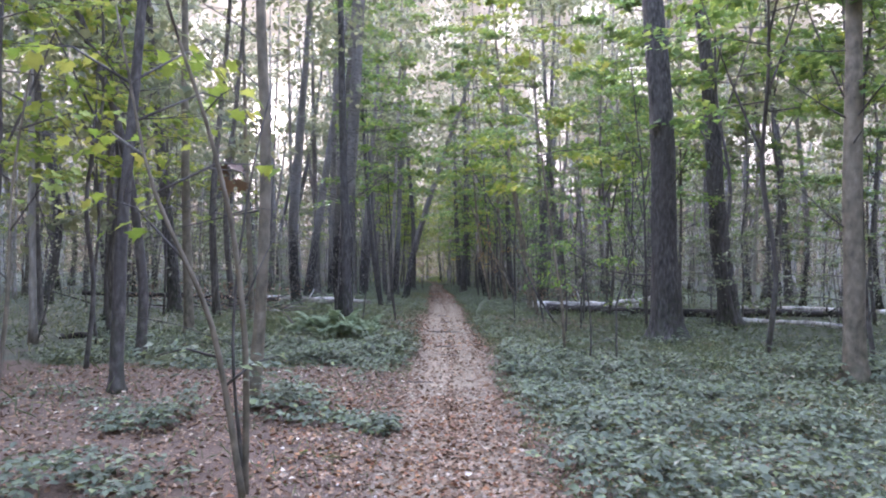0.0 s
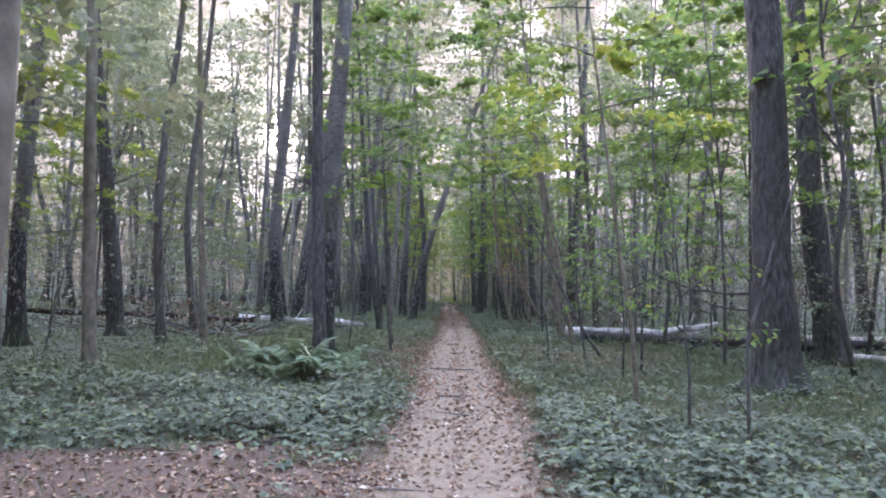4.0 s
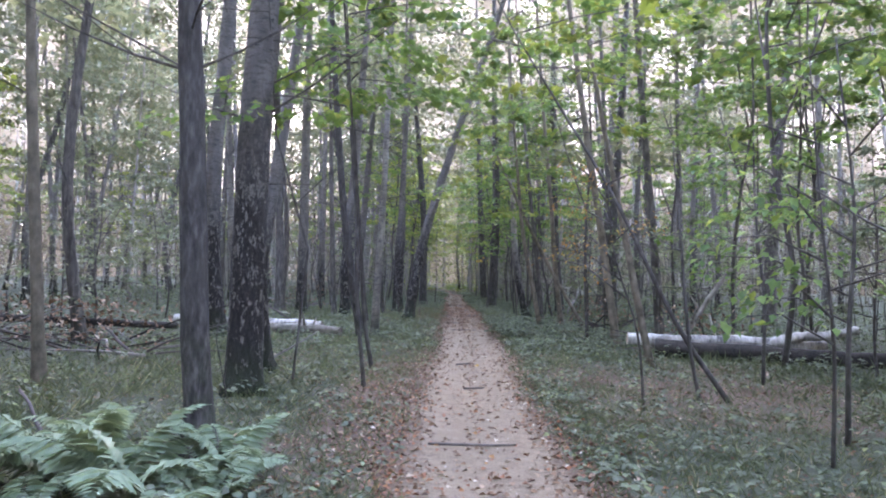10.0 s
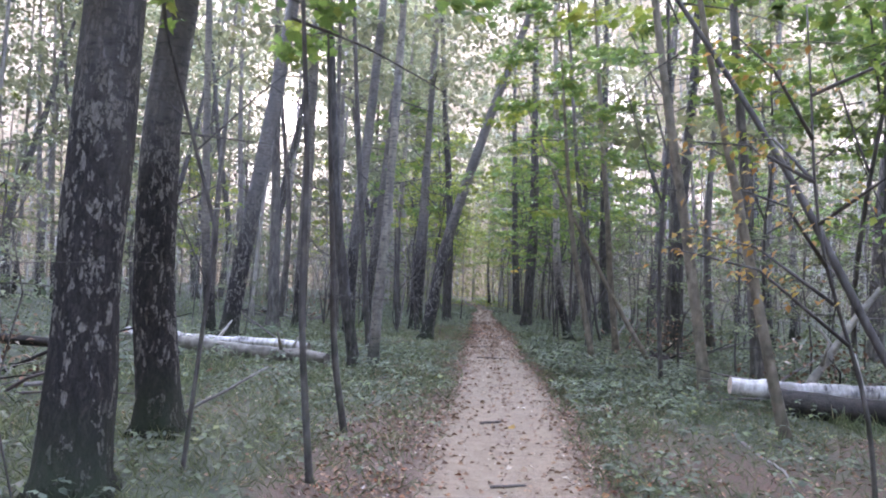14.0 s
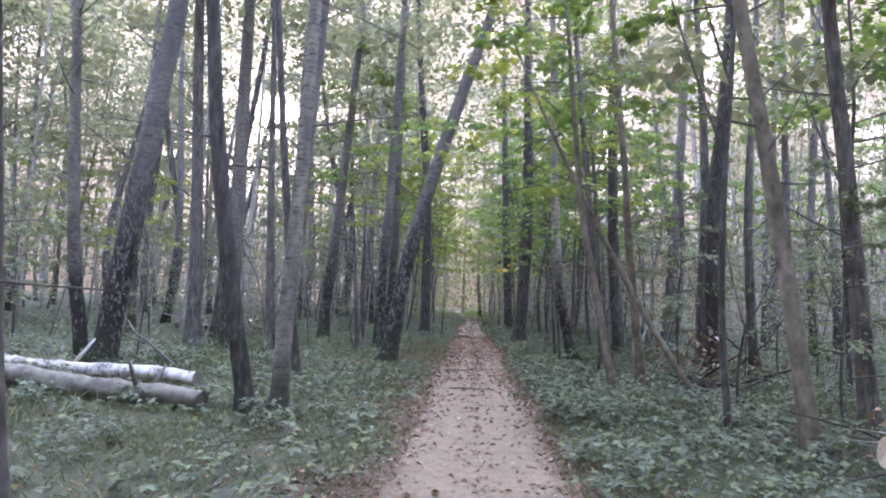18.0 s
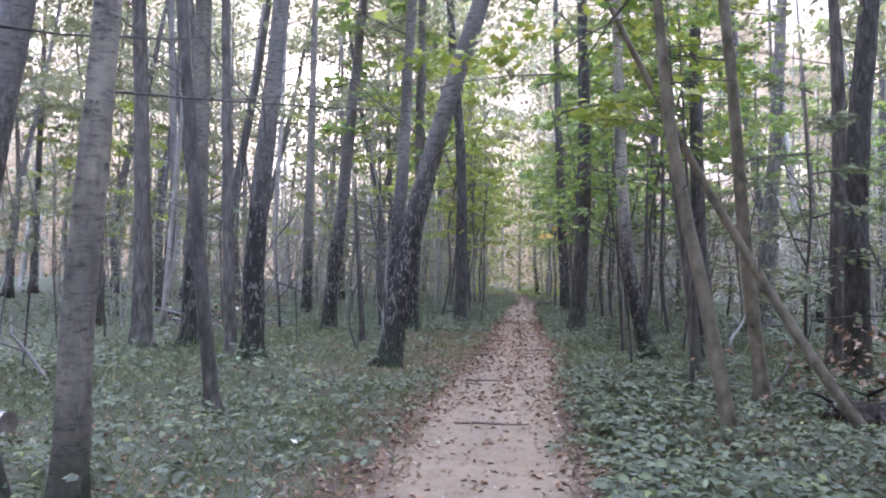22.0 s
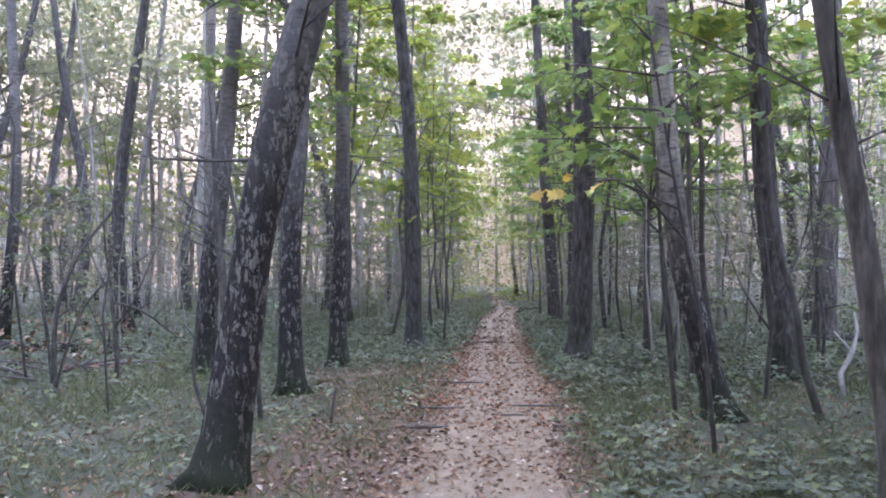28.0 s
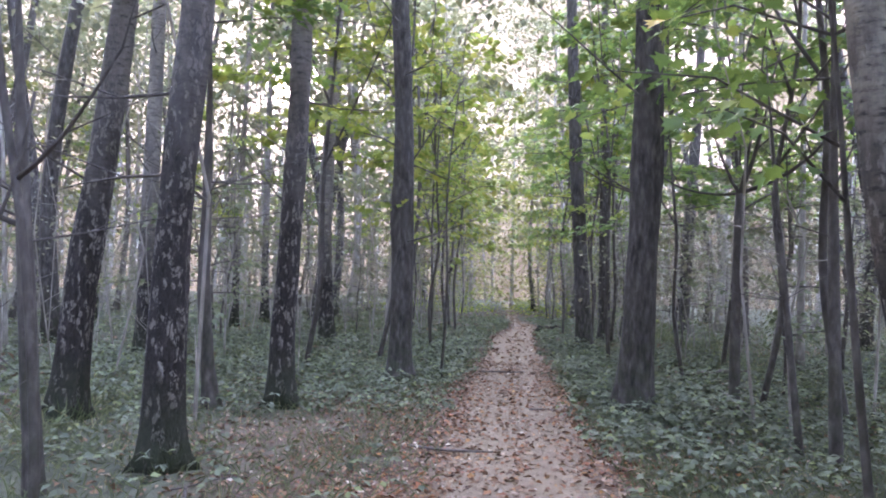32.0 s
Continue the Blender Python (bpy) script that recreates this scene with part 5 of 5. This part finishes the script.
leafy_stem("young_beech", "thin young tree with orange and green leaves", 2.0, 19.1, [(-0.1, -0.05, 0.9), (-0.4, -0.15, 1.8), (-0.5, -0.2, 2.7)], 0.018,
           [(1.3, 0.75, 18.75, 1.72, 52, OR), (1.5, 1.0, 19.3, 1.85, 52, OR), (1.6, 0.95, 18.3, 1.95, 48, OR), (1.8, 1.9, 18.2, 2.1, 52, OR), (2.0, 0.9, 19.0, 2.3, 52, OR), (2.2, 1.5, 19.9, 2.5, 52, YL), (2.4, 1.0, 18.6, 2.75, 56, OR), (2.5, 2.3, 18.6, 2.7, 48, YL)], OR, 0.046, 8, False)
leafy_stem("young_maple", "young maple with level sprays of dull green leaves", 3.5, 17.7, [(0.0, 0.0, 1.0), (0.1, 0.1, 2.2), (0.0, 0.2, 3.6)], 0.03,
           [(1.1, 2.5, 17.6, 1.35, 40, GL), (1.4, 2.2, 18.1, 1.75, 50, GL), (1.6, 4.6, 17.2, 1.8, 50, GL), (1.8, 2.1, 17.2, 2.1, 50, GL), (2.0, 3.3, 19.0, 2.3, 50, GL), (2.2, 4.8, 18.2, 2.5, 50, GL), (2.5, 2.3, 18.3, 2.8, 50, GL), (2.8, 3.6, 16.4, 3.1, 50, GL), (3.1, 2.5, 17.2, 3.4, 50, GL)], GL, 0.11, 9, False)
leafy_stem("young_maple", "young maple with level sprays of dull green leaves", 4.3, 21.4, [(0.0, 0.0, 1.2), (-0.1, 0.1, 2.6), (-0.1, 0.2, 4.2)], 0.032,
           [(1.3, 3.2, 21.0, 1.6, 45, GL), (1.6, 5.4, 21.2, 1.9, 55, GL), (1.9, 3.0, 21.9, 2.2, 55, GL), (2.2, 4.6, 20.2, 2.6, 55, GL), (2.6, 3.1, 20.8, 3.0, 55, GL), (3.0, 5.4, 22.0, 3.4, 55, GL), (3.4, 3.4, 22.3, 3.8, 55, GL), (3.8, 3.6, 20.6, 4.2, 55, GL)], GL, 0.11, 10, False)
leafy_stem("young_maple", "young maple with hanging sprays of dull green leaves", 3.0, 17.0, [(0.0, 0.0, 1.0), (-0.1, 0.0, 2.0), (-0.2, 0.0, 3.2)], 0.022,
           [(1.0, 1.95, 16.6, 1.25, 16, GL), (1.3, 2.0, 16.3, 1.55, 18, GL), (1.6, 1.85, 16.7, 1.85, 18, GL), (1.9, 2.1, 16.3, 2.2, 18, GL), (2.2, 1.8, 16.9, 2.5, 20, GL), (1.4, 3.6, 16.4, 1.6, 18, GL), (2.6, 2.2, 17.6, 2.9, 20, GL)], GL, 0.115, 13, False)
leafy_stem("young_maple", "low leafy sapling with pale stem", 2.6, 12.3, [(0.0, 0.0, 0.6), (-0.08, 0.05, 1.4), (-0.2, 0.1, 2.6)], 0.02,
           [(0.9, 3.4, 12.2, 1.1, 30, GL), (1.1, 2.0, 12.9, 1.4, 30, GL), (1.5, 3.3, 12.8, 1.8, 36, GL), (1.8, 1.9, 12.1, 2.1, 36, GL), (2.2, 3.0, 13.3, 2.6, 40, GL)], GL, 0.1, 11, False)

leafy_stem("young_maple", "tall young maple whose leafy bough hangs over the trail", 2.3, 32.7, [(0.0, 0.05, 1.5), (-0.1, 0.1, 3.0), (-0.2, 0.1, 4.6)], 0.034,
           [(3.0, 0.9, 32.6, 3.35, 30, GL), (3.2, 1.6, 33.9, 3.6, 34, GL), (3.4, -0.2, 33.3, 3.95, 44, GL), (3.8, 3.4, 33.2, 4.2, 44, GL), (4.0, 0.6, 34.2, 4.5, 46, GL), (4.3, 1.4, 31.8, 4.8, 46, GL), (4.5, 2.8, 34.0, 5.1, 46, GL)], GL, 0.115, 12, False)


def forked_sapling(name, label, x, y, trunk, r, boughs, seed):
    """A thin stem that forks into several bare boughs."""
    top = thing(name, x, y, rise(x, y) - 0.02, label, "tree")
    pts = trunk_points(trunk, trunk[-1][2], 14)
    part("stem", mesh_of("stem", *tube_data(pts, [r * (1.15 - 0.35 * i / 14) for i in range(15)], 9, 0.1, seed), BARK["sapling"]), top)
    g = random.Random(seed)
    for h, ex, ey, ez, br in boughs:
        a = min(pts, key=lambda p: abs(p.z - h))
        b = Vector((ex - x, ey - y, ez))
        sag = Vector((0, 0, -0.12 * (b - a).length if ez > h + 0.4 else 0.1 * (b - a).length))
        line = [a + (b - a) * t + sag * math.sin(math.pi * t) + Vector((g.uniform(-0.03, 0.03), g.uniform(-0.03, 0.03), 0)) * t for t in (0, 0.2, 0.4, 0.6, 0.8, 1.0)]
        bough = part("bough", mesh_of("bough", *tube_data(line, [br, br * 0.9, br * 0.75, br * 0.6, br * 0.42, br * 0.15], 7), BARK["sapling"]), top)
        for k in (2, 3, 4):
            w = Vector((g.uniform(-1, 1), g.uniform(-1, 1), g.uniform(0.2, 1))).normalized() * g.uniform(0.3, 0.7)
            part("twig", mesh_of("twig", *tube_data([line[k], line[k] + w * 0.5, line[k] + w], [br * 0.35, br * 0.25, br * 0.08], 5), BARK["sapling"]), bough)
    return top


forked_sapling("sapling", "thin dark sapling forking into bare boughs", 2.33, 40.85, [(0.0, 0.0, 1.0), (0.03, 0.0, 2.5)], 0.055,
               [(2.45, 2.75, 40.7, 4.2, 0.03), (2.4, 2.05, 41.0, 3.5, 0.022), (2.45, 3.5, 40.5, 3.45, 0.028), (2.4, 1.35, 41.1, 2.85, 0.018), (2.2, 3.3, 41.4, 2.6, 0.014), (2.4, 2.5, 40.2, 4.6, 0.02)], 1)
def shrub(label, x, y, stems, seed):
    """Several thin stems from one foot, each with a few bare twigs."""
    top = thing("hazel_shrub", x, y, rise(x, y) - 0.02, label, "shrub")
    g = random.Random(seed)
    for r, marks in stems:
        pts = trunk_points(marks, marks[-1][2], 18)
        stem = part("stem", mesh_of("stem", *tube_data(pts, [r * (1.1 - 0.75 * i / 18) for i in range(19)], 9, 0.12, seed + r * 90), BARK["hazel" if r > 0.02 and y < 9 else "sapling"]), top)
        for k in (8, 11, 14, 16):
            w = Vector((g.uniform(-1, 1), g.uniform(-1, 1), g.uniform(0.1, 1))).normalized() * g.uniform(0.25, 0.8)
            part("twig", mesh_of("twig", *tube_data([pts[k], pts[k] + w * 0.5 + Vector((0, 0, 0.03)), pts[k] + w], [r * 0.3, r * 0.2, 0.0015], 5), BARK["sapling"]), stem)


shrub("thin hazel stems leaning over leaf litter", -1.33, 4.9, [(0.025, [(-0.02, 0.0, 1.0), (-0.13, -0.04, 1.9), (-0.28, -0.08, 2.5), (-0.62, -0.16, 3.6)]), (0.014, [(-0.1, -0.03, 1.1), (-0.03, 0.02, 2.1), (0.1, 0.1, 2.9)])], 5)
shrub("dark hazel shrub with arched bare stems", -5.2, 37.0, [(0.034, [(0.02, 0.01, 1.06), (0.13, 0.08, 1.51), (0.3, 0.19, 1.9), (0.68, 0.44, 2.55)]), (0.024, [(-0.15, 0.05, 0.8), (-0.4, 0.1, 1.7), (-0.9, 0.2, 2.5)]), (0.018, [(0.2, 0.0, 0.7), (0.5, 0.1, 1.3), (1.2, 0.1, 1.75)])], 6)
shrub("dark hazel sapling with a bowed stem", -2.74, 35.84, [(0.018, [(-0.16, 0.0, 0.54), (0.0, 0.0, 1.27), (0.24, 0.0, 1.64), (0.36, 0.05, 2.3)]), (0.012, [(0.08, 0.0, 0.7), (0.2, 0.05, 1.5)])], 7)
forked_sapling("sapling", "thin hazel stem with a drooping side bough", -2.21, 35.86, [(-0.06, 0.0, 0.84), (-0.17, 0.0, 1.59), (-0.34, 0.0, 2.38), (-0.4, 0.0, 2.8)], 0.024,
               [(1.6, -2.95, 35.9, 2.05, 0.016), (1.9, -1.75, 35.8, 2.75, 0.014), (2.3, -3.1, 36.0, 2.9, 0.013)], 8)
forked_sapling("hazel_shrub", "dark hazel shrub with arched bare stems", -5.0, 38.0, [(-0.05, 0.02, 0.6), (-0.15, 0.05, 1.3)], 0.03,
               [(1.1, -4.1, 38.0, 0.55, 0.022), (1.2, -5.9, 38.4, 2.4, 0.018), (0.7, -4.2, 37.7, 2.2, 0.016), (1.25, -5.0, 37.5, 2.9, 0.016)], 3)
forked_sapling("hazel_shrub", "dark hazel shrub with crossing bare stems", 3.1, 37.6, [(0.05, 0.02, 0.5), (0.15, 0.05, 1.2)], 0.026,
               [(0.8, 2.5, 37.9, 2.6, 0.016), (1.1, 3.9, 37.8, 3.0, 0.018), (0.6, 3.7, 37.2, 2.2, 0.014), (1.1, 3.2, 38.2, 3.4, 0.014)], 4)
forked_sapling("hazel_shrub", "dark hazel shrub with crossing bare stems", 3.7, 29.6, [(0.0, 0.02, 0.5), (0.1, 0.0, 1.2)], 0.024,
               [(0.8, 2.9, 30.1, 2.3, 0.015), (1.1, 4.5, 29.8, 2.8, 0.016), (0.6, 4.4, 29.0, 1.9, 0.013), (1.1, 3.6, 30.2, 3.2, 0.013)], 5)
forked_sapling("dead_bough", "dark dead bough propped against a trunk", 5.15, 15.75, [(-0.05, 0.05, 0.8), (-0.3, 0.1, 1.5)], 0.03,
               [(1.45, 2.5, 16.6, 2.35, 0.024), (1.3, 3.4, 16.9, 1.9, 0.018), (1.5, 4.1, 16.2, 3.0, 0.016)], 6)


# ---- low growth and leaf litter ----
def scatter(count, seed, weight, x_reach, y0, y1, near=0.0):
    """Spots beside the trail, thinning outward, kept with the given weight."""
    g = random.Random(seed)
    out = []
    while len(out) < count:
        y = g.uniform(y0, y1)
        off = near + (x_reach - near) * g.random() ** 1.7
        x = trail_x(y) + g.choice((-1, 1)) * off
        if g.random() < weight(x, y):
            out.append((x, y, rise(x, y)))
    return np.array(out)


def herbiness(x, y):
    off = x - trail_x(y)
    k = greenness(x, y)
    if off < 0:
        z = 0.1 + 0.9 * box_in(y, 10.4, 14.2, 0.5) * (1 - step(5.0, 7.0, -off)) + 0.12 * box_in(y, 25.0, 33.0, 1.5) + 0.5 * box_in(y, 40.0, 50.0, 1.0)
        if 4 < y < 8.2 and noise.noise(Vector((x * 0.9, y * 0.9, 4.0))) > 0.22:
            return 0.7
    else:
        z = 0.14 + 0.62 * box_in(y, 3.0, 12.5, 1.0) + 0.4 * box_in(y, 25.5, 34.0, 1.5) + 0.6 * box_in(y, 39.0, 48.0, 1.5)
    return min(1.0, z) * k * (0.6 + 0.8 * max(0.0, 0.5 + noise.noise(Vector((x * 0.8, y * 0.8, 9.0)))))


def herbs(name, count, seed, x_reach, y0, y1, low, high, size, near=0.6):
    g = np.random.default_rng(seed)
    spots = scatter(count, seed, herbiness, x_reach, y0, y1, near)
    per = 12
    base = np.repeat(spots, per, axis=0)
    n = len(base)
    sprig = np.repeat(g.uniform(0, 6.283, count * 4), 3)
    out = np.repeat(g.uniform(0.02, 0.15, count * 4), 3)
    mound = np.array([max(0.0, noise.noise(Vector((a * 0.7, b * 0.7, 12.0))) + 0.25 + 0.6 * noise.noise(Vector((a * 2.1, b * 2.1, 4.0)))) for a, b, _ in spots])
    tall = np.repeat(g.uniform(low, high, count) * (0.55 + 1.5 * mound), per) * np.repeat(g.uniform(0.7, 1.1, count * 4), 3)
    head = sprig + np.tile((-1.0, 0.0, 1.0), count * 4) + g.normal(0, 0.2, n)
    pos = base + np.stack([np.cos(sprig) * out, np.sin(sprig) * out, tall], 1)
    me = leaves_mesh(name, pos, head, g.normal(-0.1, 0.2, n), g.uniform(0.7, 1.2, n) * size, HERB, 0.62, 0.06, g)
    tagged(new(name, me), "pale green low herbs with broad leaves", "undergrowth", kind="stuff")


herbs("low_herbs", 15000, 21, 7.5, 1.5, 48, 0.05, 0.22, 0.075)
herbs("low_herbs", 4500, 22, 16.0, 5, 58, 0.06, 0.24, 0.1, 5.5)
herbs("low_herbs", 1600, 23, 6.0, 47, 62, 0.06, 0.2, 0.085)


def grass(name, count, seed, x_reach, y0, y1, size, near=0.62):
    g = np.random.default_rng(seed)
    pos = scatter(count, seed, lambda x, y: 0.015 + greenness(x, y) * (1.15 - 0.8 * herbiness(x, y)) * (0.35 + max(0.0, 0.5 + noise.noise(Vector((x * 1.1, y * 1.1, 2.0))))), x_reach, y0, y1, near)
    n = len(pos)
    me = leaves_mesh(name, pos, g.uniform(0, 6.283, n), g.normal(0.85, 0.35, n), g.uniform(0.5, 1.3, n) * size, GRASS, 0.05, 0.0, g)
    tagged(new(name, me), "thin dull green woodland grass", "grass", kind="stuff")


grass("woodland_grass", 142000, 31, 6.5, 2, 46, 0.125)
grass("woodland_grass", 48000, 32, 20.0, 5, 64, 0.24, 4.0)
grass("woodland_grass", 9000, 33, 6.0, 45, 64, 0.18)


def litteriness(x, y):
    off = abs(x - trail_x(y))
    trod = 1 - 0.86 * (1 - step(0.25, 0.75, off)) * step(7.0, 10.0, y)
    dull = 1 - 0.55 * box_in(y, 17.0, 25.0, 1.0) * step(1.0, 1.6, off)
    fresh = 0.55 + 0.45 * noise.noise(Vector((x * 1.6, y * 1.6, 6.0)))
    bare = 1 - 0.68 * box_in(y, 16.0, 31.0, 1.5) * (1 - step(0.4, 0.9, off))
    return max(0.04, (1 - 0.85 * greenness(x, y))) * trod * fresh * bare * dull


def litter(name, count, seed, x_reach, y0, y1, size, material=LITTER):
    g = np.random.default_rng(seed)
    pos = scatter(count, seed, litteriness, x_reach, y0, y1)
    pos[:, 2] += 0.008
    n = len(pos)
    me = leaves_mesh(name, pos, g.uniform(0, 6.283, n), g.normal(0.05, 0.22, n), g.uniform(0.4, 1.2, n) * size, material, 0.7, 0.16, g)
    tagged(new(name, me), "dry reddish brown fallen leaves", "leaf litter", kind="stuff")


litter("leaf_litter", 70000, 41, 6.0, 1.5, 46, 0.064)
litter("leaf_litter", 9000, 42, 9.0, 44, 75, 0.11)
litter("rusty_leaves", 2600, 44, 1.7, 36.0, 43.5, 0.06, RUST)
litter("rusty_leaves", 2200, 45, 1.8, 2.0, 9.0, 0.06, RUST)
litter("rusty_leaves", 1200, 46, 1.4, 14.0, 21.0, 0.06, RUST)
litter("leaf_crumbs", 32000, 43, 1.3, 1.5, 46, 0.032, CRUMB)


def single_leaf(x, y, size, turn, material, label):
    """One leaf that stands out on the trail."""
    g = np.random.default_rng(int(size * 1000))
    me = lobed_leaves_mesh("leaf", np.array([[x, y, rise(x, y) + 0.02]]), np.array([turn]), np.array([0.12]), np.array([size]), material, g)
    tagged(new("fallen_leaf", me), label, "leaf")


PALE_LEAF = leaf_mat("bleached_leaf", [(0.0, (0.42, 0.4, 0.36)), (1.0, (0.52, 0.5, 0.45))], 0.1, 0.8)
single_leaf(-0.68, 6.92, 0.14, 0.6, PALE_LEAF, "bleached white maple leaf on brown litter")
single_leaf(-1.37, 29.05, 0.13, 2.0, PALE_LEAF, "bleached white leaf beside the trail")
single_leaf(-1.15, 5.9, 0.1, 1.0, LEAF_YELLOW, "fallen yellow-green leaf on brown litter")
single_leaf(0.25, 23.0, 0.1, 2.4, LEAF_ORANGE, "fallen orange leaf on the trail")
single_leaf(-0.9, 26.2, 0.1, 0.3, LEAF_YELLOW, "fallen yellow leaf beside the trail")
